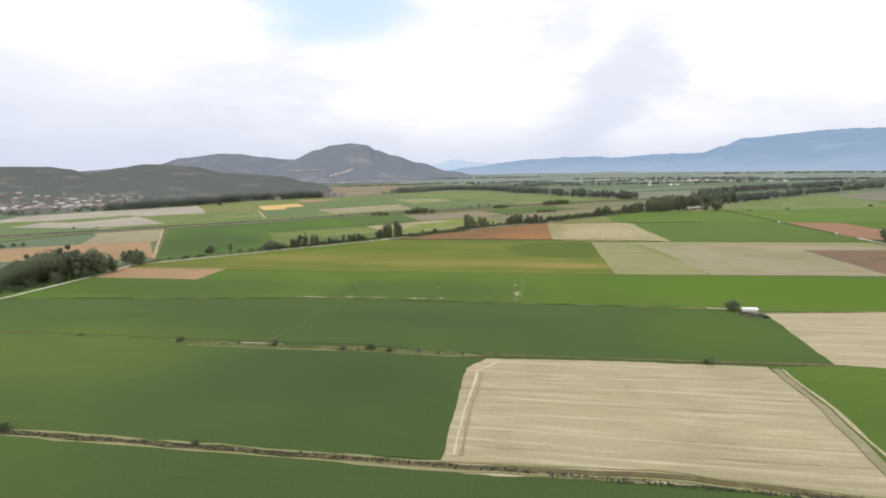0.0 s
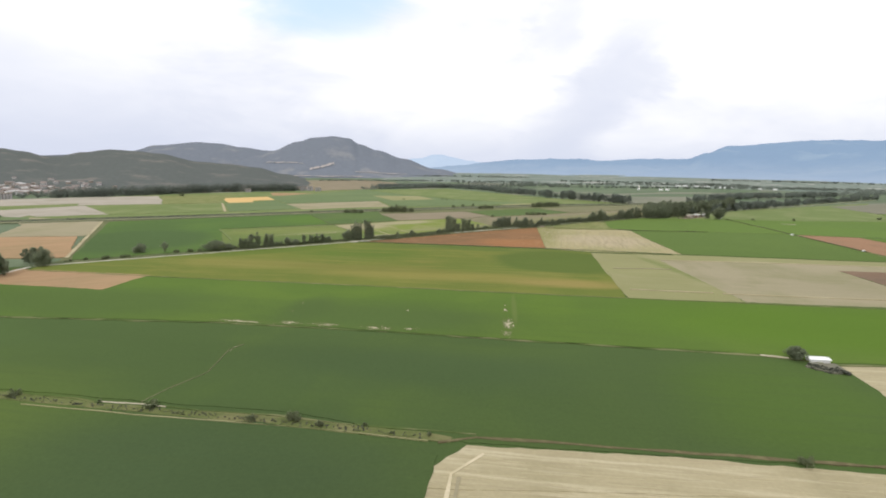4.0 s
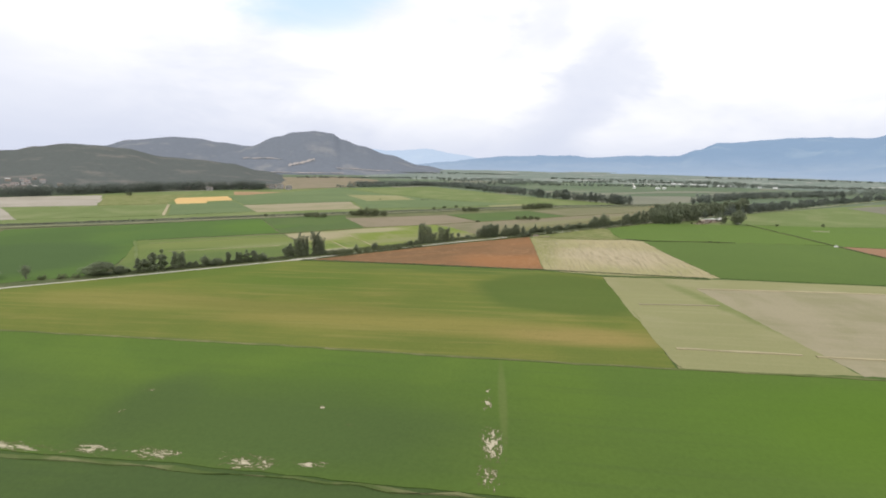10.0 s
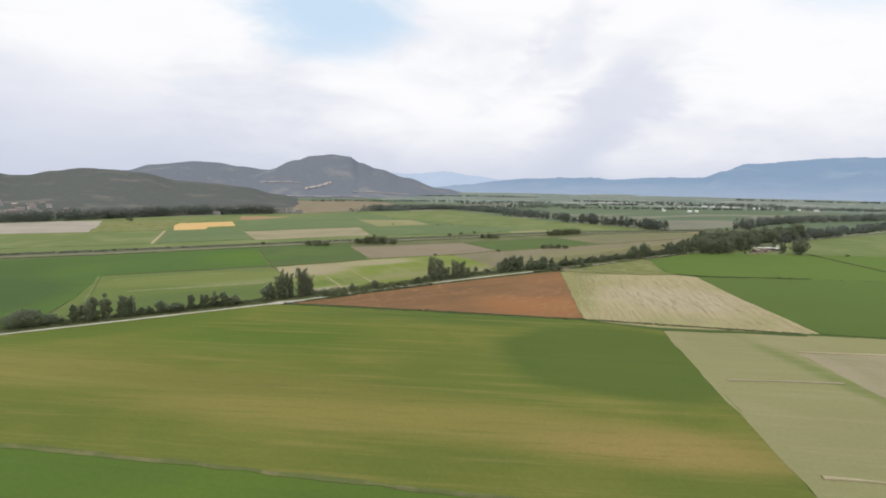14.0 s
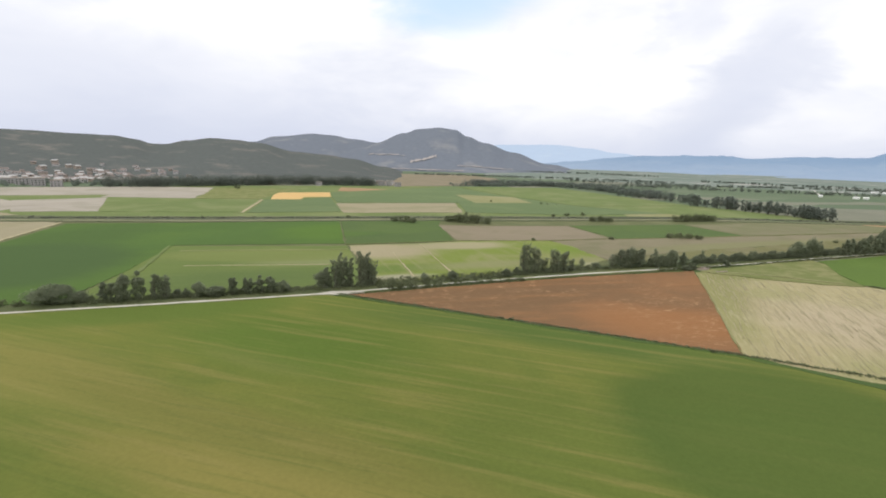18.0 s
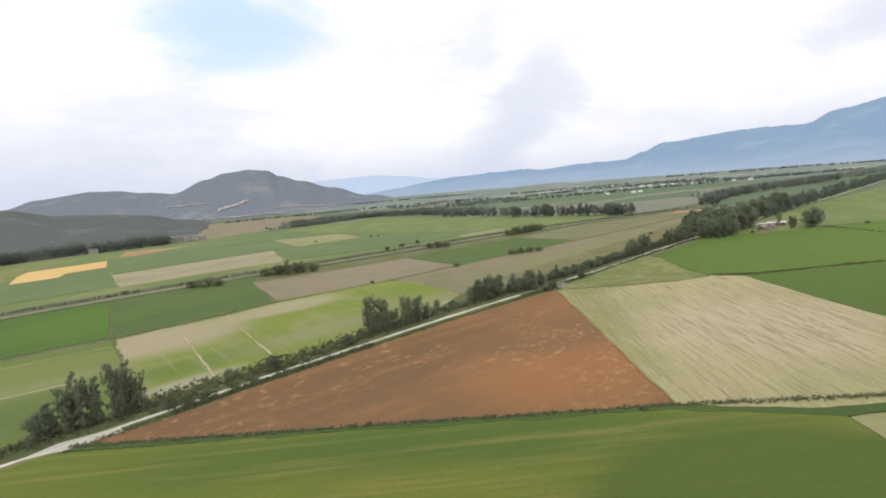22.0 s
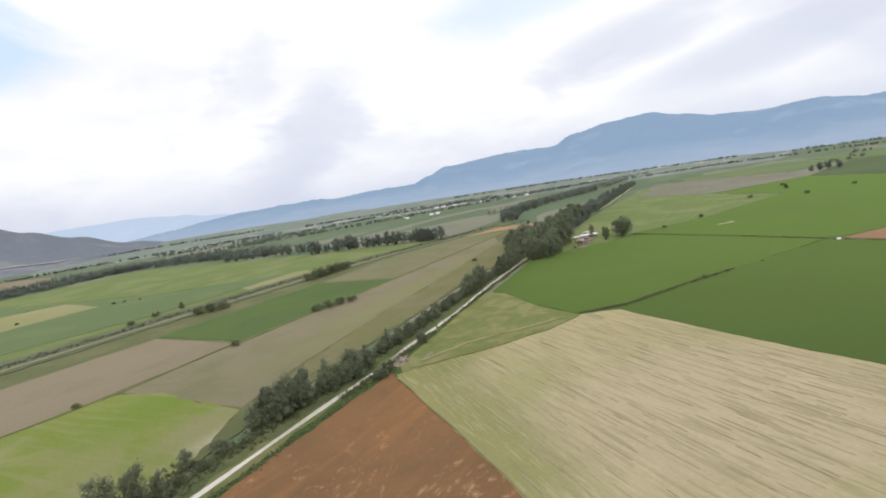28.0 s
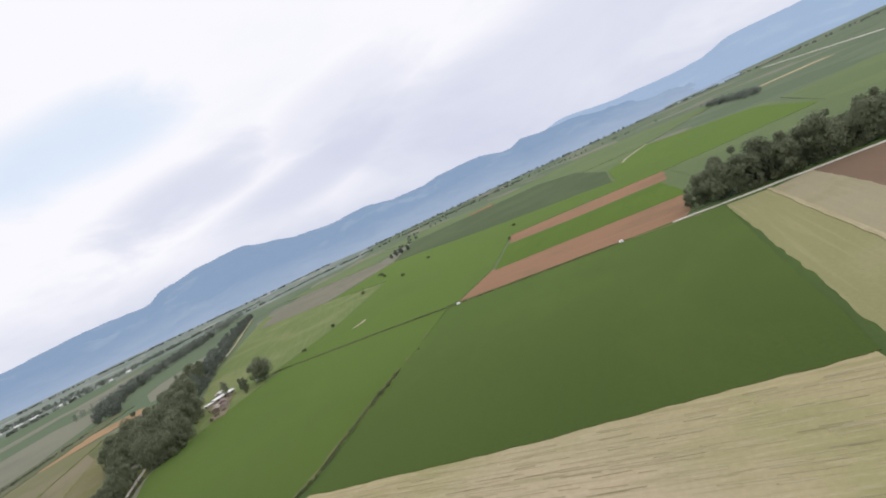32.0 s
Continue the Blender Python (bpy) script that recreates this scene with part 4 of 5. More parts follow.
strip("drain_bank", "scrubby bank of a long drain", SCRUB, 36.0, 0.5, (-560, 505), (-390, 573), (-250, 630), (-142, 686), (-67, 722), (6, 752), (70, 781), (176, 826), (267, 853), (365, 875), (480, 905), category="bank", wobble=2.0, level=0.32)
strip("drain", "dark line of reeds in the drain", DARK_NET, 2.2, 0.8, (-560, 506), (-390, 575), (-250, 632), (-142, 688), (-67, 724), (6, 754), (70, 783), (176, 828), (267, 855), (365, 876), category="ditch", wobble=0.8, level=0.36)
strip("track", "pale maintenance track along the drain", STUBBLE_PINK, 2.6, 0.7, (-555, 496), (-385, 566), (-245, 622), (-137, 678), (-62, 715), (10, 745), (74, 774), (180, 819), (270, 846), level=0.36)
strip("track", "pale farm track between crops", STUBBLE, 3.0, 0.75, (-249, 686), (-303, 810))
strip("track", "pale farm track beside dark crop", STUBBLE, 2.2, 0.75, (-330, 575), (-227, 378))
strip("field_margin", "pale mowing line in the hay field", STUBBLE, 0.5, 0.75, (-46, 580), (-26, 538), (-10, 505), category="verge")
strip("field_margin", "weedy margin between tan plots", VERGE, 1.6, 0.8, (-92, 563), (-23, 604), (28, 624), (42, 629), (86, 656), category="verge", wobble=0.6)
strip("field_margin", "thin dark margin of the green crop", VERGE, 2.0, 0.8, (88, 655), (200, 714), (392, 818), category="verge", wobble=0.8)
strip("track", "pale grass track between two crops", CROP_PALE, 1.8, 0.3, (-150, 452), (-169, 486), (-188, 520), wobble=0.5, level=0.42)
strip("path", "track to the far barns", TRACK, 3.0, 0.2, (592, 1400), (776, 1830))
strip("field_margin", "pale mowing line across stubble", STUBBLE, 0.5, 0.78, (-55, 548), (-42, 522), (-27, 492), category="verge")
strip("field_margin", "pale line in the green crop", STUBBLE, 0.8, 0.95, (-144, 477.5), (-128, 484), (-111, 490.5), (-95, 497), (-77, 504), category="verge")
strip("field_margin", "pale line along the upper crop", STUBBLE_GREEN, 1.3, 0.95, (-172, 509), (-153, 518.5), (-133, 526), (-112, 535), (-84, 547), category="verge")
strip("drain", "second dark scrub line along the drain", SCRUB, 3.0, 0.9, (-556, 488), (-386, 557), (-246, 614), (-138, 670), (-63, 707), (9, 738), (73, 767), (179, 812), (269, 840), category="bank", wobble=1.0, level=0.36)


strip("scrub_strip", "tangled scrub between road and crops", UNDERGROWTH, 9.0, -0.5, *[(x - 3.2, y + 5.4) for x, y in ROAD_LINE[:12]], category="verge", wobble=2.0, level=0.05)
for y0, y1, w in ((147, 141, 0.8), (139, 126, 0.7), (131, 118, 0.6), (116, 102, 1.3), (108, 95, 0.6)):
    strip("mown_line", "light mowing line in the stubble", STUBBLE, w, 0.1, (5, y0), (50, (y0 + y1) / 2 + 0.6), (98, y1), category="stubble", wobble=0.25, level=0.03)
strip("field_margin", "pale trampled line across the stubble", MEADOW, 3.0, 0.2, (124, 553), (150, 545), (175, 542), (194, 544), category="verge", wobble=0.8)
strip("field_margin", "thin pale edge of the tan stubble", STUBBLE_GREEN, 0.6, 0.2, (117, 548), (108, 490), (97, 428), category="verge", wobble=0.3)
strip("field_margin", "pale line across the weedy stubble", STUBBLE_PINK, 1.0, 0.2, (122, 356), (150, 354), (158, 353), category="verge", wobble=0.3)
strip("field_margin", "pale line across the weedy stubble", STUBBLE, 0.8, 0.2, (111, 303), (151, 296.5), category="verge", wobble=0.3)
strip("field_margin", "pale line across the weedy stubble", STUBBLE, 0.9, 0.2, (155, 295), (176, 291.5), (248, 281), category="verge", wobble=0.3)
strip("field_margin", "worn headland beside the stubble", STUBBLE_PINK, 2.6, 0.2, (91, 86), (95, 98), (101, 121), (105, 147), category="verge", wobble=0.6)
strip("track", "pale wheel line beside the stubble", STUBBLE, 0.9, 0.2, (93, 86), (97.5, 98), (103, 121), (107, 147), wobble=0.4)
strip("field_margin", "pale strip between meadow and tan stubble", STUBBLE_GREEN, 0.8, 0.2, (130, 554), (149, 555), (170, 550), (191, 545), category="verge", wobble=0.6)
strip("mown_line", "pale headland line inside the stubble", PALE_LINE, 0.7, 0.1, (1.5, 104), (5, 125), (10.5, 151), (18, 158), category="stubble", wobble=0.3, level=0.03)
strip("mown_line", "dull headland line inside the stubble", STUBBLE_PINK, 0.8, 0.1, (3, 104), (6.5, 125), (12, 150), category="stubble", wobble=0.3, level=0.03)

# ---- plants ----
def blades(rnd, centres, count, size, flat=1.0):
    """Leaf clusters as small bent cards, scattered in balls (x, y, z, radius)."""
    g = np.random.default_rng(rnd)
    pick = g.integers(0, len(centres), count)
    c = np.array(centres)[pick]
    d = g.normal(size=(count, 3))
    d /= np.linalg.norm(d, axis=1)[:, None]
    at = c[:, :3] + d * (c[:, 3] * g.uniform(0.45, 1.0, count) ** 0.5)[:, None] * np.array([1, 1, flat])
    a, b = g.normal(size=(count, 3)), g.normal(size=(count, 3))
    up = d + np.array([0, 0, 0.35]) + g.normal(size=(count, 3)) * 0.45
    up /= np.linalg.norm(up, axis=1)[:, None]
    a -= up * (a * up).sum(1)[:, None]
    a /= np.linalg.norm(a, axis=1)[:, None]
    b = np.cross(up, a)
    s = g.uniform(0.6, 1.3, count)[:, None] * size
    corners = np.stack([at - a * s, at - b * s * 0.6, at + a * s, at + b * s * 0.6], 1).reshape(-1, 3)
    corners[:, 2] = np.maximum(corners[:, 2], 0.02)
    return corners, np.arange(count * 4).reshape(-1, 4)


def leaf_mesh(name, seed, centres, count, size, flat=1.0):
    v, f = blades(seed, centres, count, size, flat)
    me = bpy.data.meshes.new(name)
    me.from_pydata(v.tolist(), [], f.tolist())
    return me


def limb(bm, a, b, ra, rb, sides=6):
    """A tapered round limb from a to b."""
    a, b = Vector(a), Vector(b)
    q = (b - a).to_track_quat("Z", "Y")
    ends = [[bm.verts.new(p + q @ Vector((math.cos(k * math.tau / sides) * r, math.sin(k * math.tau / sides) * r, 0))) for k in range(sides)] for p, r in ((a, ra), (b, rb))]
    for k in range(sides):
        j = (k + 1) % sides
        bm.faces.new((ends[0][k], ends[0][j], ends[1][j], ends[1][k]))


def make_tree(name, label, seed, high, wide, stems, bare, leaves, size, paint, category="tree", flat=1.0, lumps=0, taper=0.5):
    """A tree at the origin: trunk with limbs, and a crown of leaf clusters in uneven clumps.
    stems: how many leaders, each with its own dome. bare: share of the height below the crown."""
    rnd = random.Random(seed)
    base = new(name)
    base.empty_display_size = 0.5
    clumps = []
    thick = 0.016 * high + 0.06
    for k in range(stems):
        turn = k * math.tau / stems + rnd.uniform(-0.5, 0.5)
        off = wide * 0.5 * (0.55 if stems > 1 else 0.0) * rnd.uniform(0.5, 1.0)
        tall = high * (1.0 if k == 0 else rnd.uniform(0.7, 0.97))
        girth = wide * 0.5 * (0.55 if stems > 1 else 1.0) * rnd.uniform(0.85, 1.15)
        foot = Vector((math.cos(turn) * off * 0.45, math.sin(turn) * off * 0.45, -0.4))
        tip = Vector((math.cos(turn) * off, math.sin(turn) * off, tall * 0.88))
        knee = foot.lerp(tip, 0.5) + Vector((rnd.uniform(-0.3, 0.3), rnd.uniform(-0.3, 0.3), 0))
        bm = bmesh.new()
        limb(bm, foot, knee, thick, thick * 0.6)
        limb(bm, knee, tip, thick * 0.6, thick * 0.12)
        low = bare * tall
        for _ in range(lumps or (44 if stems == 1 else 26)):
            v = Vector((rnd.gauss(0, 1), rnd.gauss(0, 1), rnd.gauss(0, 1))).normalized() * rnd.uniform(0.35, 0.86)
            if taper < 0.3:
                a, r = rnd.uniform(0, math.tau), 0.8 * math.sqrt(rnd.random())
                v = Vector((math.cos(a) * r, math.sin(a) * r, rnd.uniform(-0.9, 0.86)))
            squeeze = 1.0 if v.z < 0 else 1 - taper * v.z
            c = Vector((tip.x + v.x * girth * squeeze, tip.y + v.y * girth * squeeze, (tall + low) / 2 + v.z * 1.08 * (tall - low) / 2))
            ball = min(girth, (tall - low) / 2) * rnd.uniform(0.24, 0.46) * (0.8 if lumps else 1.0)
            clumps.append((c.x, c.y, max(ball * 0.4, c.z), ball))
            if category == "tree" and rnd.random() < 0.3:
                limb(bm, foot.lerp(tip, max(0.15, min(0.9, c.z / tall - 0.12))), c, thick * 0.25, thick * 0.06, 4)
        clumps.append((tip.x, tip.y, tall * 0.9, girth * (0.2 if lumps else 0.3)))
        bmesh.ops.remove_doubles(bm, verts=bm.verts[:], dist=0.001)
        part("trunk" if category == "tree" else "stem", bm, BARK, base)
    mesh_part("crown" if category == "tree" else "foliage", leaf_mesh(name, seed, clumps, leaves, size, flat), paint, base)
    return tagged(base, label, category)


def plant(master, x, y, high, group="", label="", wide=0.0):
    """A copy of a master plant (built 10 m high), scaled to its height and, if given, to its width."""
    rnd = random.Random(int(x * 13 + y * 7))
    k = high / 10
    ob = copy_thing(master, Matrix.Translation((x, y, 0)) @ Matrix.Rotation(rnd.uniform(0, math.tau), 4, "Z"))
    across = wide / SPREAD[master.name.split(".")[0] if master not in FEATHERY else "feathery"] if wide else k
    ob.scale = (across * rnd.uniform(0.92, 1.08), across * rnd.uniform(0.92, 1.08), k)
    return tagged(ob, label, group=group)


SPREAD = {"poplar_tree": 3.7, "feathery": 6.4, "roadside_tree": 9.3, "young_tree": 4.4, "belt_tree": 10.5, "shrub": 19.0}
POPLARS = [make_tree("poplar_tree", "tall dark poplar with several upright stems", 11 + i, 10, 4.7, 3, 0.02, 8500, 0.15, LEAF, flat=1.35, lumps=44, taper=0.1) for i in range(3)]
FEATHERY = [make_tree("poplar_tree", "tall poplar with a loose feathery crown", 15 + i, 10, 7.2, 4, 0.03, 8500, 0.16, LEAF, flat=1.4, lumps=40, taper=0.25) for i in range(2)]
ROUNDS = [make_tree("roadside_tree", "broad dense dark green roadside tree", 21 + i, 10, 10.0, 1 + i % 2, 0.0, 6200, 0.27, LEAF_ROUND) for i in range(4)]
BALLS = [make_tree("roadside_tree", "large solitary round dark tree", 27, 10, 10.0, 1, 0.03, 8200, 0.26, LEAF_ROUND)]
SLIMS = [make_tree("young_tree", "slim young tree with an open crown", 31 + i, 10, 5.0, 1, 0.1, 1300, 0.24, LEAF) for i in range(2)]
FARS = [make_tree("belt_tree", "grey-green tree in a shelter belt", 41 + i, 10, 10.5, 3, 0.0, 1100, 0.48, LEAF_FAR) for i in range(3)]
SHRUBS = [make_tree("shrub", "low dense shrub on the field margin", 51 + i, 10, 19, 4, 0.0, 1000, 0.62, LEAF_DRY, "shrub") for i in range(4)]
MASTERS = BALLS + FEATHERY + POPLARS + ROUNDS + SLIMS + FARS + SHRUBS


def pick_of(kinds, x, y):
    return kinds[int(abs(x) * 3 + abs(y)) % len(kinds)]


def poplar(x, y, h):
    plant(pick_of(POPLARS, x, y), x, y, h, "roadside poplars")


def round_tree(x, y, h):
    plant(pick_of(ROUNDS, x, y), x, y, h, "roadside trees")


def slim(x, y, h):
    plant(pick_of(SLIMS, x, y), x, y, h, "young roadside trees")


def shrub(x, y, h=2.0, label=""):
    plant(pick_of(SHRUBS, x, y), x, y, h, "shrubs", label)


def along(line, gap, wide, seed, low, high, maker):
    """Plants scattered along a line."""
    rnd = random.Random(seed)
    for (ax, ay), (bx, by) in zip(line, line[1:]):
        d = math.hypot(bx - ax, by - ay)
        for i in range(max(1, int(d / gap))):
            k, w = (i + rnd.random()) * gap / d, rnd.uniform(-wide, wide)
            maker(ax + (bx - ax) * k - (by - ay) / d * w, ay + (by - ay) * k + (bx - ax) / d * w, rnd.uniform(low, high))


def belt(x, y, h):
    plant(pick_of(FARS, x, y), x, y, h, "shelter belt trees")


def thicket(label, line, wide, count, low, high, seed, paint, size=0.22, leaves=26):
    """Undergrowth along a line: a mass of small leafy domes, too many to count."""
    rnd = random.Random(seed)
    total = [math.hypot(b[0] - a[0], b[1] - a[1]) for a, b in zip(line, line[1:])]
    clumps = []
    for _ in range(count):
        k = rnd.choices(range(len(total)), total)[0]
        (ax, ay), (bx, by) = line[k], line[k + 1]
        f, w, h = rnd.random(), rnd.gauss(0, wide / 2), rnd.uniform(low, high) * rnd.uniform(0.5, 1)
        x, y = ax + (bx - ax) * f - (by - ay) / total[k] * w, ay + (by - ay) * f + (bx - ax) / total[k] * w
        clumps.append((x, y, 0.25 + h * 0.35, h * 0.6))
    v, f = blades(seed, clumps, count * leaves, size)
    v[:, 2] = np.maximum(v[:, 2], 0.2)
    me = bpy.data.meshes.new("undergrowth")
    me.from_pydata(v.tolist(), [], f.tolist())
    return tagged(mesh_part("undergrowth", me, paint), label, "undergrowth", kind="stuff")


# roadside, from the south-west: kind, place, height, width
for kinds, group, rows_ in (
    (ROUNDS, "roadside trees", (
        (-192, 398, 6.5, 9.0), (-146, 410, 7.4, 15.0), (-138, 414, 4.6, 8.0), (-129, 418, 8.2, 8.5), (-122, 421, 11.9, 11.0), (-107, 430, 4.0, 7.4), (-101, 433, 6.6, 5.6), (-96, 436, 4.4, 7.6), (-90, 439, 8.1, 6.0), (-85, 442, 7.6, 6.0), (-79, 446, 8.1, 9.0), (-73, 449, 5.4, 5.4),
        (-61, 461, 7.6, 6.6), (-8, 492, 4.9, 4.4), (17, 507, 4.3, 5.7), (22, 513, 4.6, 5.0), (64, 544, 3.2, 5.0), (79, 550, 11.3, 11.0), (84, 552, 11.8, 9.0), (89, 554, 11.2, 10.8), (97, 556, 7.3, 7.6), (107, 561, 9.8, 8.7), (102, 560, 7.0, 6.0), (115, 566, 7.8, 8.0),
        (117, 554.5, 4.6, 6.4), (113, 553, 3.2, 4.6), (140, 571.5, 5.0, 5.4), (198, 620, 10.6, 10.0), (203, 622, 8.0, 7.0), (209, 625, 13.3, 8.0), (214, 629, 11.0, 8.0), (228, 639, 5.2, 6.7), (239, 642, 12.4, 9.5), (246, 647, 10.5, 8.0), (254, 652, 11.5, 9.0), (261, 656, 14.8, 10.0), (234, 641, 6.5, 7.0), (221, 634, 5.5, 7.0))),
    (POPLARS, "roadside poplars", ((-115, 426, 10.6, 4.2), (-111.5, 427, 10.4, 4.2), (-58.5, 461, 9.4, 4.6), (-55.5, 463, 13.2, 4.4), (-52.5, 464.5, 16.0, 4.6), (-50, 466, 13.6, 3.8), (-45.2, 468, 16.6, 4.6), (-43, 469.5, 15.8, 4.2), (-40.8, 471, 12.4, 4.2))),
    (FEATHERY, "roadside poplars", ((26, 518, 16.2, 8.0), (31, 521, 14.0, 6.4), (35.5, 523, 8.0, 4.6), (41, 525, 12.6, 6.8), (46, 528, 11.4, 6.2), (50, 530.5, 7.0, 4.4))),
    (SLIMS, "young roadside trees", ((-176, 400, 8.0, 5.5), (56, 541, 5.6, 4.0), (73, 548, 8.0, 5.0), (98, 560, 10.8, 4.2), (128, 577, 9.0, 3.4), (-20, 484, 5.0, 3.6)))):
    for x, y, h, w in rows_:
        plant(pick_of(kinds, x, y), x, y, h, group, "", w)
for x, y, h in ((-32, 469, 4.6), (-28, 471, 4.4), (-24, 473, 3.8), (-17, 479, 3.2), (-12, 482, 2.8), (-4, 489, 3.0), (3, 494, 2.6), (9, 499, 2.4), (14, 503, 2.2)):
    shrub(x, y, h * 0.8, "dense roadside shrub with dark leaves")
for x, y, h in ((-168, 400, 2.6), (-160, 402, 2.8), (-154, 404, 2.4)):
    shrub(x, y, h)
# the close hedgerow after the bend
for k in range(27):
    f = (k + 0.5) / 27
    plant(ROUNDS[k % 4], 123 + 72 * f + math.sin(k * 2.3), 574 + 45 * f + 1.2 * math.sin(k * 1.7), 5.2 + 0.9 * math.sin(k * 1.3) + 0.5 * math.sin(k * 3.1), "hedgerow trees", "dense dark hedgerow tree beside the farm road", 5.0)
along(((-226, 359), (-182, 385)), 6, 2.5, 3, 1.2, 3.0, shrub)

along(((-38, 468), (24, 514)), 4.2, 2.6, 4, 0.9, 2.2, shrub)
along(((-136, 415), (-66, 457)), 5.0, 1.5, 44, 1.2, 2.4, shrub)
along(((52, 533), (118, 575)), 4.5, 2.0, 5, 1.0, 2.6, shrub)
thicket("tangled undergrowth along the farm road", ((-138, 412), (-60, 459)), 3.5, 1000, 0.5, 2.2, 61, LEAF_DRY)
thicket("low undergrowth along the farm road", ((-60, 459), (0, 498), (58, 536), (122, 576)), 4.0, 1300, 0.3, 1.6, 92, LEAF_DRY)
thicket("scrubby undergrowth behind the verge", ((-46, 474), (0, 504), (58, 543)), 5.0, 1000, 0.3, 1.2, 62, LEAF_DRY)
thicket("grass tufts on the roadside verge", ((-50, 451), (0, 485), (58, 522), (116, 555)), 1.6, 900, 0.2, 0.7, 63, LEAF_DRY, 0.18, 14)
thicket("shrubby growth overhanging the road", ((-30, 466), (-4, 484), (26, 503)), 1.4, 420, 0.5, 1.5, 86, LEAF_DRY)
thicket("shrubby growth overhanging the bend", ((98, 548), (118, 559), (150, 579)), 1.4, 300, 0.4, 1.4, 87, LEAF_DRY)
thicket("shrubby growth along the open road", ((150, 579), (205, 615), (270, 656)), 1.2, 300, 0.4, 1.3, 88, LEAF_DRY)
thicket("leafy undergrowth below the belt trees", ((122, 576), (205, 628), (285, 676)), 4.0, 900, 0.6, 2.6, 64, LEAF_ROUND, 0.35)
thicket("weeds on the low bank", ((-110, 186.6), (-80, 180.5), (-52, 175.8), (-20, 170.2), (4, 165)), 1.2, 260, 0.15, 0.45, 94, LEAF_SCRUB, 0.18, 12)
thicket("weeds on the bank between crops", ((-258, 137), (-117, 119), (-62, 110), (0, 100), (88, 84)), 0.7, 1500, 0.2, 0.7, 65, LEAF_SCRUB, 0.16, 12)
thicket("weeds on the hedge bank", ((196, 544), (214, 536), (252, 532), (282, 528)), 0.8, 500, 0.2, 0.9, 67, LEAF_DRY, 0.2, 14)
thicket("rank grass along the ditch", ((374, 648), (365, 570), (357, 520), (344, 420)), 0.8, 500, 0.3, 1.1, 68, LEAF_DRY, 0.3, 12)
thicket("reeds and bushes along the drain", ((-560, 506), (-390, 575), (-142, 688), (-67, 724), (6, 754), (70, 783), (176, 828), (267, 855), (440, 894)), 6.0, 1800, 0.5, 2.2, 69, LEAF_SCRUB, 0.4, 14)
thicket("weeds along the ploughed field", ((-50, 453), (20, 440), (95, 426), (184, 405)), 1.1, 2200, 0.2, 0.75, 70, LEAF_DRY, 0.2, 9)

# the clump by the path in the south-west
for x, y, h in ((-258, 282, 12), (-252, 292, 16), (-246, 302, 20), (-239, 310, 21), (-232, 320, 18), (-249, 316, 21), (-257, 304, 18), (-264, 292, 14), (-227, 330, 12), (-240, 328, 15), (-268, 302, 14), (-262, 314, 17), (-253, 328, 16)):
    round_tree(x, y, h)
round_tree(-222, 352, 10.5)
round_tree(-229, 358, 11.5)
round_tree(-237, 362, 10)
along(((-262, 240), (-240, 300)), 5, 5, 9, 1.6, 4.5, shrub)
along(((-330, 395), (-240, 345)), 6, 5, 10, 2.0, 5.0, shrub)
along(((-420, 455), (-395, 462)), 6, 3, 12, 2, 4, shrub)

# the yard and the belt along the road
plant(BALLS[0], 367, 651, 15.2, "roadside trees", "large solitary round dark tree by the farmyard", 15.0)
plant(ROUNDS[1], 355, 658, 10.0, "roadside trees", "", 7.0)
plant(SLIMS[0], 357, 673, 12.0, "young roadside trees", "", 5.4)
plant(SLIMS[1], 345, 690, 9.0, "young roadside trees", "", 5.0)
for x, y, h, w in ((268, 661, 13.8, 11), (278, 656, 15.4, 12), (284, 652, 14.2, 11), (291, 652, 15.2, 13), (300, 658, 15.6, 13), (307, 664, 16.4, 13), (297, 668, 17.0, 13), (286, 666, 16.0, 12), (314, 671, 17.4, 14), (325, 676, 18.0, 14), (335, 681, 19.2, 15), (318, 684, 19, 14), (300, 682, 17, 13), (336, 697, 17, 13), (310, 690, 18, 14), (345, 706, 17, 13), (330, 702, 17, 13)):
    plant(pick_of(ROUNDS, x, y), x, y, h, "roadside trees", "", w)
for x, y, h in ((318, 655, 1.8), (324, 656, 2.2), (330, 656, 1.6), (350, 654, 1.6)):
    shrub(x, y, h, "low dark shrub at the farmyard's edge")
along(((285, 690), (345, 726)), 6, 6, 22, 13, 18, round_tree)
along(((345, 716), (470, 790)), 6, 8, 23, 13, 19, round_tree)
along(((340, 712), (560, 842)), 4.4, 10, 13, 8, 15, belt)
along(((370, 715), (470, 775)), 16, 2, 14, 3, 8, belt)
along(((560, 842), (960, 1080)), 8.0, 11, 15, 8, 13, belt)
along(((330, 905), (350, 876)), 6, 3, 16, 13, 18, belt)
along(((236, 1010), (262, 1000), (300, 950), (345, 885)), 8.0, 4, 17, 12, 19, belt)
along(((160, 1150), (215, 1120), (250, 1060)), 11, 4, 18, 10, 15, belt)
along(((470, 905), (560, 1000), (700, 1080), (960, 1170)), 7, 14, 19, 10, 14, belt)

# tall row by the white path
for i in range(26):
    round_tree(352 + 5 * math.sin(i * 2.1), 372 - i * 5.5, 18.5 + 3.0 * math.sin(i * 1.7))
along(((346, 372), (338, 250)), 7, 1.0, 20, 2.5, 5, shrub)
round_tree(353, 384, 11)
round_tree(360, 378, 14)

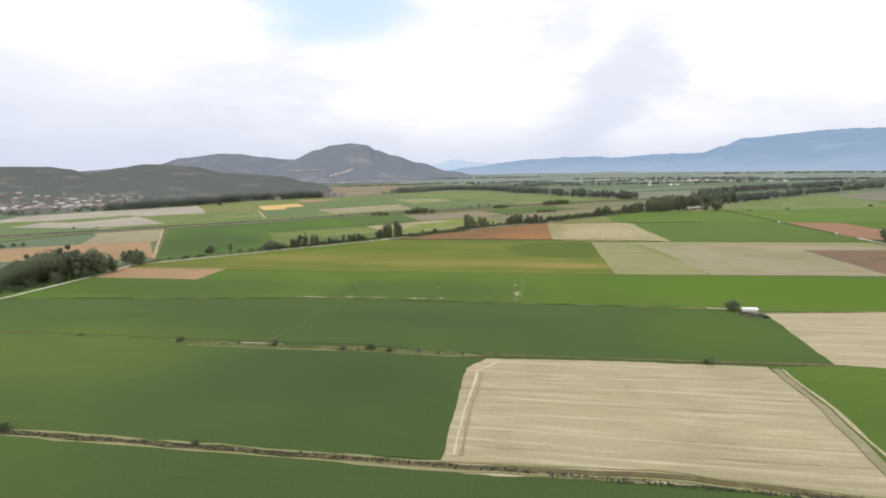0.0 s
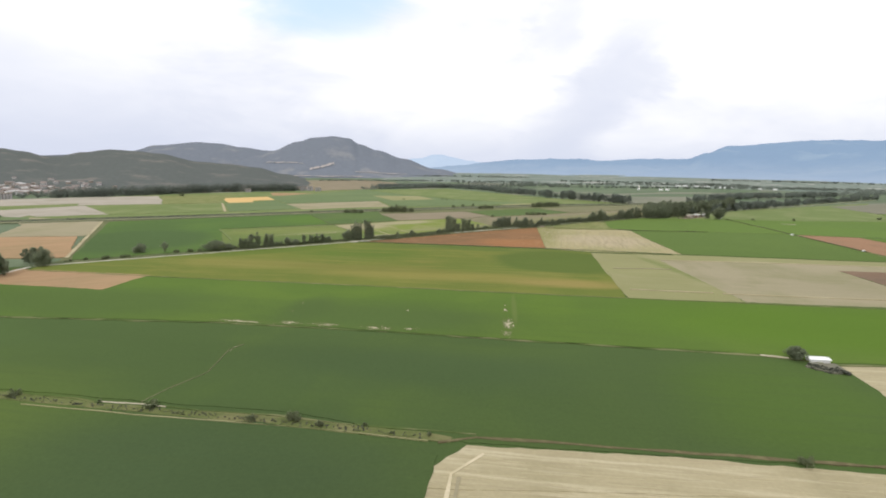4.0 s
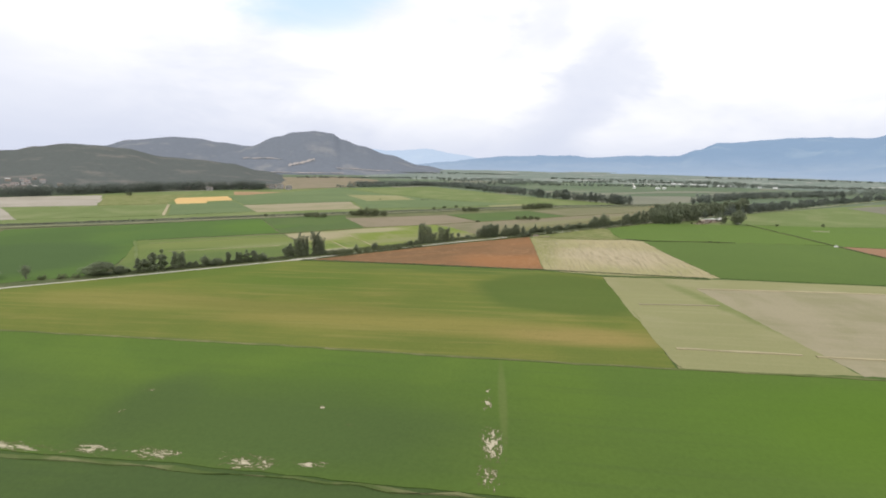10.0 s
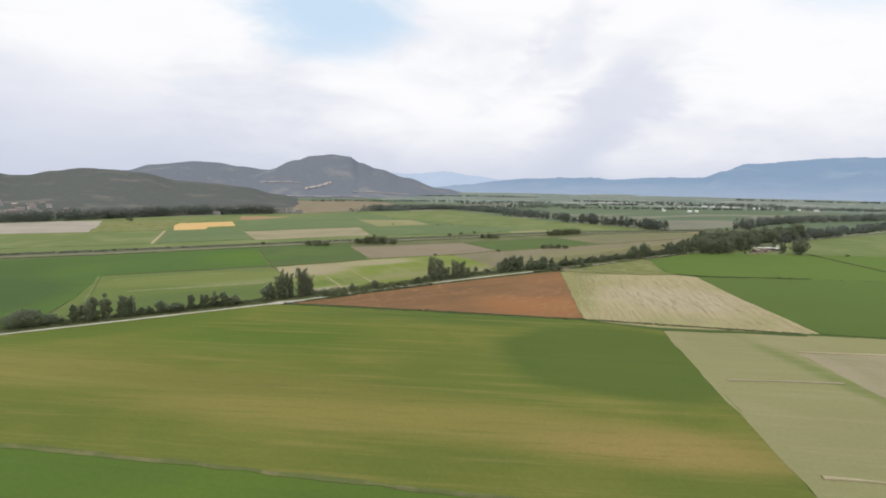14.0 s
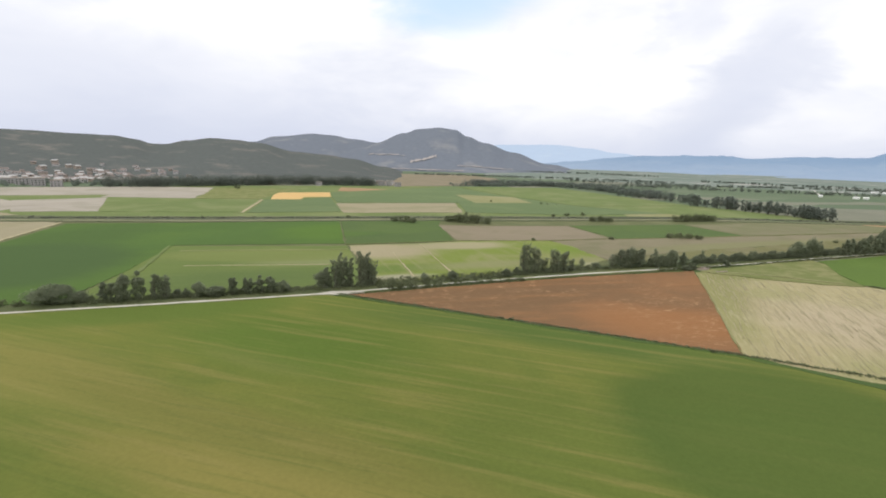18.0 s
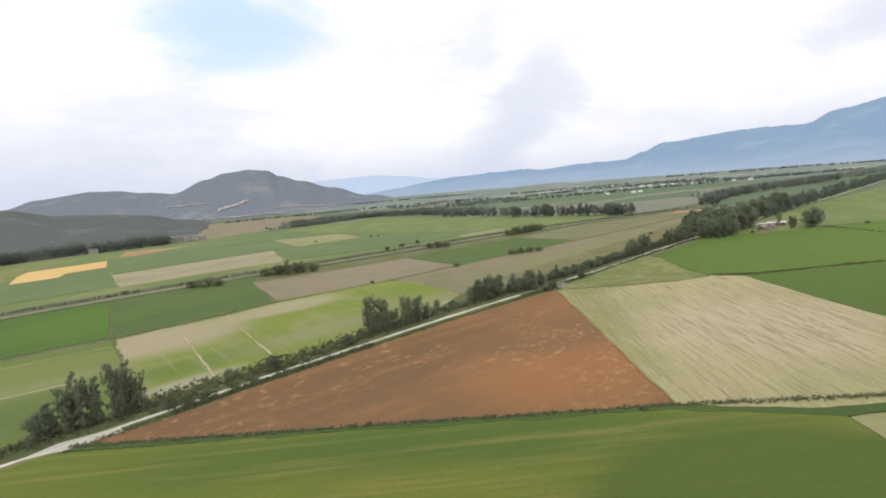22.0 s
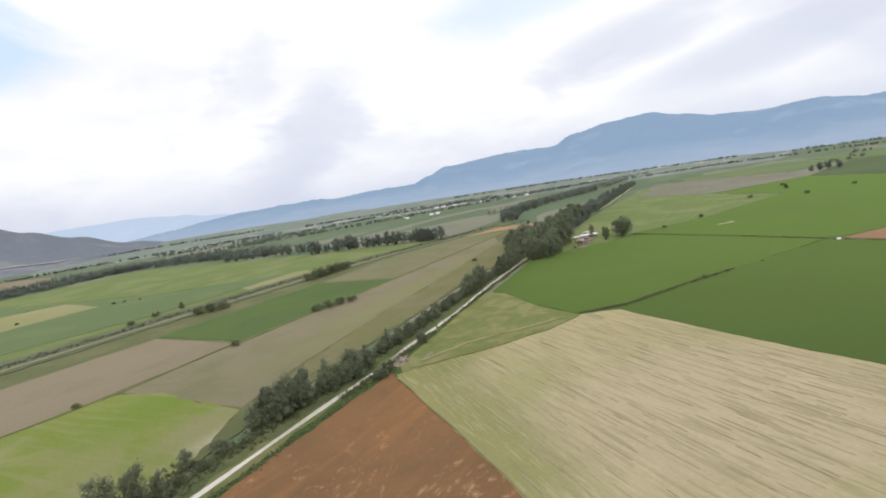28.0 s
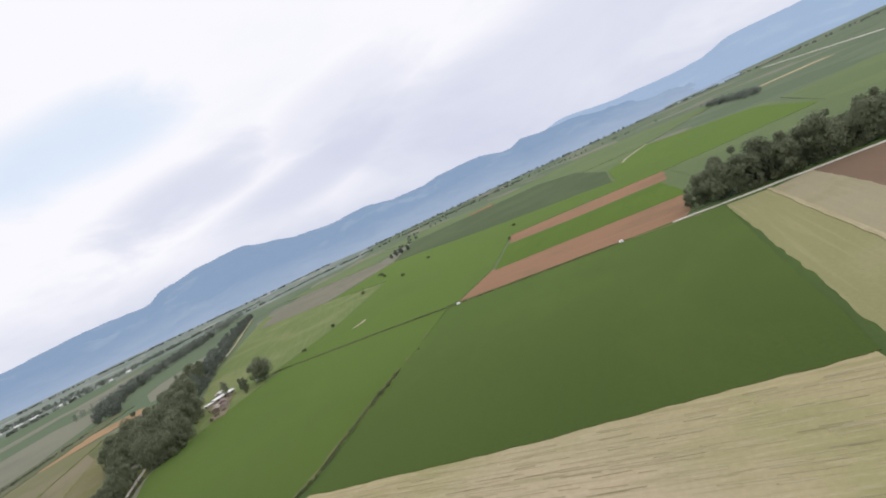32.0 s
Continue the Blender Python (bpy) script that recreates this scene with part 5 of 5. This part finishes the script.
# shrubs on banks, in fields and along the drain
for x, y, h in ((-27.5, 173, 2.7), (-20.5, 170, 1.7), (-38, 172.6, 1.9), (-65.6, 179.8, 2.2), (-80.6, 182.6, 0.9), (-105.3, 186.2, 2.2), (-152, 196, 1.2), (-9.6, 170, 1.0), (6, 165.6, 1.1), (-3, 166.6, 0.8), (87, 153, 2.2), (-117, 120, 2.6), (-62, 111, 1.6)):
    shrub(x, y, h)
for x, y in ((20, 440), (24, 440), (88, 426)):
    shrub(x, y, 1.2)
for x, y, h in ((262, 530, 1.9), (268, 529, 1.6), (255, 531, 1.2), (240, 533, 0.9), (276, 528, 1.0), (300, 524, 0.8)):
    shrub(x, y, h)
for x, y, h in ((402, 640, 2.4), (647, 597, 3.0), (650, 657, 3.2), (691, 677, 3.4), (452, 639, 3.2), (585, 613, 3.4), (675, 668, 3.6), (580, 660, 3.5), (516, 489, 2.4), (600, 488, 2.6)):
    shrub(x, y, h)
for x, y, h in ((170, 800, 7.5), (178, 805, 8.5), (186, 810, 8.5), (194, 814, 8.5), (202, 819, 8.0), (209, 822, 7.0), (83, 764, 5.5), (91, 764, 6.5), (98, 764, 5.5), (-50, 703, 6.5), (-42, 703, 9.0), (-33, 703, 10.0), (-24, 703, 9.0), (-15, 702, 7.0), (-96, 685, 5.5), (-87, 683, 6.5), (-78, 682, 5.0), (45, 786, 3.6), (60, 800, 3.8), (77, 812, 3.4), (134, 678, 4.6), (141, 679, 5.0), (148, 679, 4.8), (155, 679, 4.2), (86, 651, 3.0), (28, 625, 2.2), (-142, 690, 3), (-90, 706, 3.6), (263, 703, 2.6)):
    shrub(x, y, h, "dense rounded shrub clump near the drain")
for x, y, h in ((-432, 952, 9), (-35, 934, 3), (32, 934, 3.4), (40, 930, 3), (52, 925, 2.6), (-457, 604, 3.5), (78, 833, 3)):
    shrub(x, y, h * 0.7)


# far woods: one object each, too many trees to count
def wood(label, line, count, wide, low, high, seed, ground=None, paint=LEAF_FAR):
    rnd = random.Random(seed)
    clumps = []
    total = [math.hypot(b[0] - a[0], b[1] - a[1]) for a, b in zip(line, line[1:])]
    for _ in range(count):
        k = rnd.choices(range(len(total)), total)[0]
        (ax, ay), (bx, by) = line[k], line[k + 1]
        f, w, h = rnd.random(), rnd.uniform(-wide, wide), rnd.uniform(low, high)
        x, y = ax + (bx - ax) * f - (by - ay) / total[k] * w, ay + (by - ay) * f + (bx - ax) / total[k] * w
        z = ground(x, y) if ground else 0.0
        for _ in range(5):
            clumps.append((x + rnd.uniform(-0.25, 0.25) * h, y + rnd.uniform(-0.25, 0.25) * h, z + h * rnd.uniform(0.12, 0.72), h * rnd.uniform(0.26, 0.38)))
    v, f = blades(seed, clumps, count * 80, 0.9)
    me = bpy.data.meshes.new("woodland")
    me.from_pydata(v.tolist(), [], f.tolist())
    return tagged(mesh_part("woodland", me, paint), label, "woodland", kind="stuff")


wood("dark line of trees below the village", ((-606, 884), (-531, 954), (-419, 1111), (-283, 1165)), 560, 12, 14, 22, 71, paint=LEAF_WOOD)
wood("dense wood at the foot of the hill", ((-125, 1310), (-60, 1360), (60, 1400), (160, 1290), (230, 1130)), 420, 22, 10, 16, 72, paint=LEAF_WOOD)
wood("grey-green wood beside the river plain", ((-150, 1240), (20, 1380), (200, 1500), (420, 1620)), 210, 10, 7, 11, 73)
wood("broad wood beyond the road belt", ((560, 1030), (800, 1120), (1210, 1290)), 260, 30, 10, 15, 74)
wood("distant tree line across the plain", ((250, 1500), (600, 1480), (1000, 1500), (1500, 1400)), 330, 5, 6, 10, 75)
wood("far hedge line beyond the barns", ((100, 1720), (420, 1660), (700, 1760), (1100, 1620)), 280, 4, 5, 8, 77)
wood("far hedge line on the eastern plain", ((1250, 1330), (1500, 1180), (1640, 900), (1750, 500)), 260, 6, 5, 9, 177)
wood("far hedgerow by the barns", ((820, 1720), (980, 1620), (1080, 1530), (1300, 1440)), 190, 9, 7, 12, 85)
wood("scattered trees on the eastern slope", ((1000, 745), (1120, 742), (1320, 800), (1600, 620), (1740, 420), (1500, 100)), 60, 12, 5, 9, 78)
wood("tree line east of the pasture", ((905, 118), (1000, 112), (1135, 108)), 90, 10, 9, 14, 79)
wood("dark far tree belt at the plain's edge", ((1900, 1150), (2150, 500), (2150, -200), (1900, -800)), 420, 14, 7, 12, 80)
bush = plant(BALLS[0], 129.2, 211, 4.8, "", "round dark bush beside the field hut")
bush.scale = (0.70, 0.62, 0.46)
thicket("dull tangled scrub heap beside the field hut", ((128.5, 205.5), (131.5, 202.5), (134.5, 200.5), (137, 200)), 2.2, 70, 0.5, 1.3, 91, LEAF_SCRUB, 0.2, 46)
for x, y, h in ((890, 712, 12), (898, 704, 13), (905, 694, 11), (884, 720, 9)):
    belt(x, y, h)
for ob in MASTERS:
    for o in (*ob.children_recursive, ob):
        bpy.data.objects.remove(o)


# ---- buildings ----
def box(bm, cx, cy, cz, w, d, h, turn=0.0, cut=0.0):
    """A block on its base, with its upper edges drawn in by cut."""
    m = Matrix.Translation((cx, cy, cz)) @ Matrix.Rotation(radians(turn), 4, "Z")
    low = [bm.verts.new(m @ Vector((x * w / 2, y * d / 2, 0))) for x, y in ((-1, -1), (1, -1), (1, 1), (-1, 1))]
    high = [bm.verts.new(m @ Vector((x * (w / 2 - cut), y * (d / 2 - cut), h))) for x, y in ((-1, -1), (1, -1), (1, 1), (-1, 1))]
    bm.faces.new(low[::-1])
    bm.faces.new(high)
    for i in range(4):
        j = (i + 1) % 4
        bm.faces.new((low[i], low[j], high[j], high[i]))
    return bm


def gable(bm, w, d, base, rise_, over=0.4, thick=0.18):
    """A pitched roof with overhang and thickness, ridge along x."""
    x, y = w / 2 + over, d / 2 + over
    drop = over * rise_ / (d / 2)
    for sy in (-1, 1):
        up = [(-x, 0, base + rise_), (x, 0, base + rise_), (x, sy * y, base - drop), (-x, sy * y, base - drop)]
        top = [bm.verts.new((a, b, c + thick)) for a, b, c in up]
        low = [bm.verts.new(p) for p in up]
        bm.faces.new(top)
        bm.faces.new(low[::-1])
        for i in range(4):
            j = (i + 1) % 4
            bm.faces.new((top[i], top[j], low[j], low[i]))
    bmesh.ops.recalc_face_normals(bm, faces=bm.faces[:])
    return bm


def gable_wall(bm, w, d, h, rise_):
    """Four walls with pointed ends, reaching 3 m below ground for slopes."""
    for sx in (-1, 1):
        pts = [(sx * w / 2, -d / 2, -3), (sx * w / 2, d / 2, -3), (sx * w / 2, d / 2, h), (sx * w / 2, 0, h + rise_), (sx * w / 2, -d / 2, h)]
        bm.faces.new([bm.verts.new(p) for p in pts])
    for sy in (-1, 1):
        bm.faces.new([bm.verts.new(p) for p in ((-w / 2, sy * d / 2, -3), (w / 2, sy * d / 2, -3), (w / 2, sy * d / 2, h), (-w / 2, sy * d / 2, h))])
    bmesh.ops.remove_doubles(bm, verts=bm.verts[:], dist=0.001)
    bmesh.ops.recalc_face_normals(bm, faces=bm.faces[:])
    return bm


def make_house(label, w, d, h, rise_, wall, roof):
    base = new("house")
    part("wall", gable_wall(bmesh.new(), w, d, h, rise_), wall, base)
    part("roof", gable(bmesh.new(), w, d, h, rise_), roof, base)
    for k in range(3):
        for sy in (-1, 1):
            part("window", box(bmesh.new(), -w / 3 + k * w / 3, sy * d / 2, h * 0.45, 1.1, 0.12, 1.3), DARK, base)
    part("door", box(bmesh.new(), w / 2, 0, 0, 0.12, 1.1, 2.1), TIMBER, base)
    return tagged(base, label, "house", "village houses")


def ridge_ground(x, y):
    a = math.degrees(math.atan2(x - HUB[0], y - HUB[1]))
    return max(0.0, rise(RIDGE_LINE, 1080, 1750, 9, a, math.hypot(x - HUB[0], y - HUB[1]))[2])


HOUSES = [
    make_house("pale plastered village house with clay roof", 10, 8, 5.6, 2.2, VILLAGE_WALL, ROOF_TILE),
    make_house("low cream village house with clay roof", 13, 8, 3.4, 2.0, VILLAGE_WALL, ROOF_TILE),
    make_house("warm-toned village house with grey roof", 11, 9, 6.2, 2.0, PLASTER_WARM, VILLAGE_WALL),
    make_house("brown village house with clay roof", 9, 7, 4.6, 1.8, PLASTER_WARM, ROOF_TILE)]
rnd = random.Random(8)
for i in range(200):
    a = rnd.gauss(-45.5, 3.4) if i < 165 else rnd.uniform(-60, -36)
    r = 1020 + abs(rnd.gauss(0, 105))
    x, y = HUB[0] + r * math.sin(radians(a)), HUB[1] + r * math.cos(radians(a))
    k = rnd.uniform(0.6, 1.0)
    ob = copy_thing(HOUSES[i % 4], Matrix.Translation((x, y, ridge_ground(x, y))) @ Matrix.Rotation(rnd.uniform(-0.6, 0.6) - radians(a), 4, "Z"))
    ob.scale = (k, k, k)
for i in range(34):
    k = i / 33
    x, y = -560 + 300 * k + rnd.uniform(-20, 20), 985 + 225 * k + rnd.uniform(0, 60)
    ob = copy_thing(HOUSES[(i * 3) % 4], Matrix.Translation((x, y, ridge_ground(x, y))) @ Matrix.Rotation(rnd.uniform(0, 3), 4, "Z"))
for ob in HOUSES:
    for o in (*ob.children_recursive, ob):
        bpy.data.objects.remove(o)


def flats(x, y, w, d, h, turn):
    """A block of flats: walls, flat roof, rows of windows."""
    base = new("apartment_block")
    base.matrix_world = pose(x, y, ridge_ground(x, y), 0, 0, turn)
    part("wall", box(bmesh.new(), 0, 0, -3, w, d, h + 3), FLAT_WALL, base)
    part("roof", box(bmesh.new(), 0, 0, h, w + 0.8, d + 0.8, 0.5), PLASTER_WARM, base)
    for f in range(int(h / 3)):
        for k in range(int(w / 4)):
            part("window", box(bmesh.new(), -w / 2 + 2.2 + k * 4, -d / 2, 1 + f * 3, 1.4, 0.16, 1.4), DARK, base)
    return tagged(base, "pale apartment block at the village edge", "building")


for x, y, w, h in ((-716, 856, 20, 10), (-684, 850, 16, 11), (-652, 850, 14, 9), (-756, 866, 20, 8)):
    flats(x, y, w, 11, h, 42)
for x, y, w, h in ((-274, 1180, 12, 9), (-256, 1172, 11, 10), (-236, 1164, 12, 8), (-372, 1114, 11, 6)):
    flats(x, y, w, 9, h, 18)
wood("village garden trees between houses", ((-900, 700), (-780, 830), (-640, 960), (-520, 1080)), 230, 70, 5, 9, 81, ridge_ground)


def shed(label, x, y, w, d, h, turn, wall, roof):
    """A long low shed with a shallow pitched roof and a door."""
    base = new("shed")
    base.matrix_world = pose(x, y, 0, 0, 0, turn)
    part("wall", gable_wall(bmesh.new(), w, d, h, h * 0.25), wall, base)
    part("roof", gable(bmesh.new(), w, d, h, h * 0.25, 0.3, 0.1), roof, base)
    part("door", box(bmesh.new(), w / 2, 0, 0, 0.12, min(3, d * 0.4), h * 0.8), DARK, base)
    return tagged(base, label, "shed")


for x, y, w in ((836, 1664, 50), (852, 1650, 44), (878, 1626, 50), (898, 1606, 60), (925, 1562, 60), (950, 1554, 44), (1000, 1500, 30), (1030, 1476, 34), (641, 1376, 34), (660, 1380, 30), (213, 1270, 34), (590, 1400, 24)):
    shed("long white barn on the far plain", x, y, w * 0.30, 9, 3.0, -28, WHITE_SHEET, WHITE_SHEET)

# the hut in the crop
tagged(part("rubble_patch", slab(outline([(127, 204.5), (131, 207.6), (138.5, 206.6), (138, 199.4), (132, 199)], 2, 0.4, 9), -0.3, 0.45), FALLOW_GREY), "bare grey earth heap below the field hut", "earth", kind="structure")
shed("small white field hut beside a round bush", 135.2, 209.4, 6.2, 2.8, 1.1, -8, WHITE_SHEET, WHITE_SHEET)
strip("hut_apron", "pale worn earth before the field hut", BARE, 0.9, 0.78, (119, 214.2), (123, 213), (127, 211.5), category="earth", wobble=0.3)


strip("bare_patch", "bare worn patch in the bright crop", BARE, 2.0, 0.4, (411, 604), (418, 600), (425, 599), category="earth", wobble=0.6)

# the farmyard by the road
strip("yard", "bare earth farmyard with litter", SOIL_TAN, 9.0, 0.25, (318, 652), (330, 658), (345, 668), (360, 678), category="yard", wobble=1.5)
strip("yard_path", "gravel way from road to farmyard", TRACK, 2.5, 0.4, (352, 708), (356, 692), (350, 676), category="track")


def yard_house(x, y, turn):
    """The low whitewashed farm building with its lean-to."""
    base = new("farm_building")
    base.matrix_world = pose(x, y, 0.2, 0, 0, turn)
    part("wall", gable_wall(bmesh.new(), 13, 7, 2.3, 0.35), PLASTER_WARM, base)
    part("roof", gable(bmesh.new(), 13, 7, 2.3, 0.35, 0.4, 0.12), WHITE_SHEET, base, "pale sheet metal roof")
    part("lean_to", box(bmesh.new(), -9.2, -0.5, -0.2, 5, 5, 1.9), PLASTER_WARM, base)
    part("lean_to_roof", box(bmesh.new(), -9.2, -0.5, 1.7, 5.6, 5.6, 0.15), WHITE_SHEET, base)
    for k in range(3):
        part("window", box(bmesh.new(), -4.5 + k * 4.5, -3.5, 0.8, 1.1, 0.14, 0.9), DARK, base)
    part("door", box(bmesh.new(), 6.5, 0, 0, 0.14, 1.6, 1.95), TIMBER, base)
    return tagged(base, "low farm building with white sheet roof", "building")


yard_house(360, 679, -30)
shed("small rusty store in the farmyard", 345, 668, 6, 4, 2.4, 40, RUST, ROOF_TILE)
shed("white trailer-like store by the trees", 372, 660, 4, 2.6, 2.2, 10, WHITE_SHEET, WHITE_SHEET)
shed("grey timber lean-to in the farmyard", 334, 664, 7, 4, 2.5, 30, TIMBER, PLASTER_WARM)


def pile(label, x, y, size, material, seed):
    """A heap of scrap: tumbled blocks on the ground."""
    rnd = random.Random(seed)
    base = new("scrap_pile")
    base.matrix_world = pose(x, y, 0.2)
    for _ in range(9):
        bm = box(bmesh.new(), rnd.uniform(-size, size), rnd.uniform(-size, size), 0, rnd.uniform(0.5, 1.6), rnd.uniform(0.4, 1.2), rnd.uniform(0.3, 1.1), rnd.uniform(0, 90), 0.08)
        part("block", bm, material, base)
    return tagged(base, label, "scrap")


shed("pinkish brick store in the farmyard", 336, 660, 7, 4.0, 2.2, 26, PLASTER_WARM, TIMBER)
shed("white roofed shelter at the yard's end", 370, 690, 8, 4, 2.4, 32, PLASTER_WARM, PLASTER)
pile("heap of pale rubble in the yard", 350, 674, 2.5, PLASTER, 1)
pile("heap of rusty scrap in the yard", 340, 672, 2.2, RUST, 2)
pile("heap of rubble at the bend of the road", 125, 560, 1.6, PLASTER_WARM, 3)
pile("white sacks by the ditch", 355, 513, 0.7, WHITE_SHEET, 4)
pile("white sacks by the ditch", 345, 423, 0.7, WHITE_SHEET, 5)
for x, y in ((131, 555), (134, 557), (123, 557)):
    tagged(part("timber_log", box(bmesh.new(), x, y, 0.1, 4.5, 0.5, 0.5, 20, 0.1), PLASTER_WARM), "pale felled log lying by the road bend", "log", "logs at the bend")

# gravel apron where the tracks meet
tagged(part("road_junction", slab(outline([(115, 558), (118, 562), (128, 568.5), (130, 565), (126, 560), (121, 557)], 3, 0.4, 5), -0.3, 0.3), SOIL_TAN), "bare pale earth at the road bend", "road", kind="structure")
tagged(part("road_junction", slab(outline([(-60, 449), (-54, 456), (-42, 461), (-40, 458), (-48, 452)], 3, 0.4, 6), -0.3, 0.3), TRACK), "pale gravel where the track joins the road", "road", kind="structure")


def dashes(label, material, corners, turn, count, seed, long, wide, level):
    """Short windrows of straw lying along the drill rows of a field."""
    g = random.Random(seed)
    xs, ys = [c[0] for c in corners], [c[1] for c in corners]
    c, s_ = math.cos(radians(turn)), math.sin(radians(turn))
    verts, faces = [], []
    while len(faces) < count * 2:
        x, y = g.uniform(min(xs), max(xs)), g.uniform(min(ys), max(ys))
        inside = False
        for (ax, ay), (bx, by) in zip(corners, corners[1:] + corners[:1]):
            if (ay > y) != (by > y) and x < ax + (bx - ax) * (y - ay) / (by - ay):
                inside = not inside
        if not inside:
            continue
        length, w, bend = g.uniform(*long) / 2, wide * g.uniform(0.6, 1.4), g.uniform(-0.04, 0.04)
        i = len(verts)
        for u, v, z in ((-length, -w, 0), (length, -w, 0), (-length * 0.95, 0, 0.12), (length * 0.95, 0, 0.12), (-length, w, 0), (length, w, 0)):
            v += bend * u
            verts.append((x + u * c - v * s_, y + u * s_ + v * c, level + z))
        faces += [(i, i + 1, i + 3, i + 2), (i + 2, i + 3, i + 5, i + 4)]
    me = bpy.data.meshes.new("windrows")
    me.from_pydata(verts, [], faces)
    return tagged(mesh_part("windrows", me, material), label, "straw", kind="stuff")


DARK_STRAW = plain("dark_damp_straw", (0.325, 0.296, 0.180))
PALE_STRAW = plain("pale_dry_straw", (0.42, 0.37, 0.235))
TAN_FIELD = [(121, 546), (150, 541), (193, 541), (206, 531), (197, 472), (190, 410), (128, 418), (101, 429), (110, 490)]
dashes("dark drill gaps and damp straw on tan stubble", DARK_STRAW, TAN_FIELD, 79, 220, 1, (3, 12), 0.07, 0.1)
dashes("pale windrows of straw on tan stubble", PALE_STRAW, TAN_FIELD, 79, 640, 2, (3, 14), 0.08, 0.1)
NEAR_STUBBLE = [(6, 150), (15, 158), (60, 153), (100, 147), (96, 118), (87, 89), (45, 95), (1, 101)]
dashes("pale windrows of straw on pale stubble", PALE_STRAW, NEAR_STUBBLE, ROW, 320, 3, (3, 14), 0.10, 0.03)


def piedmont_ground(x, y):
    a = math.degrees(math.atan2(x - HUB[0], y - HUB[1]))
    return rise(PIEDMONT_LINE, 1480, 2650, 2, a, math.hypot(x - HUB[0], y - HUB[1]))[2] + 1.0


def around(radius, start, end):
    """Points along a ring about the valley's middle."""
    return [(HUB[0] + radius * math.sin(radians(a)), HUB[1] + radius * math.cos(radians(a))) for a in range(start, end + 1, 4)]


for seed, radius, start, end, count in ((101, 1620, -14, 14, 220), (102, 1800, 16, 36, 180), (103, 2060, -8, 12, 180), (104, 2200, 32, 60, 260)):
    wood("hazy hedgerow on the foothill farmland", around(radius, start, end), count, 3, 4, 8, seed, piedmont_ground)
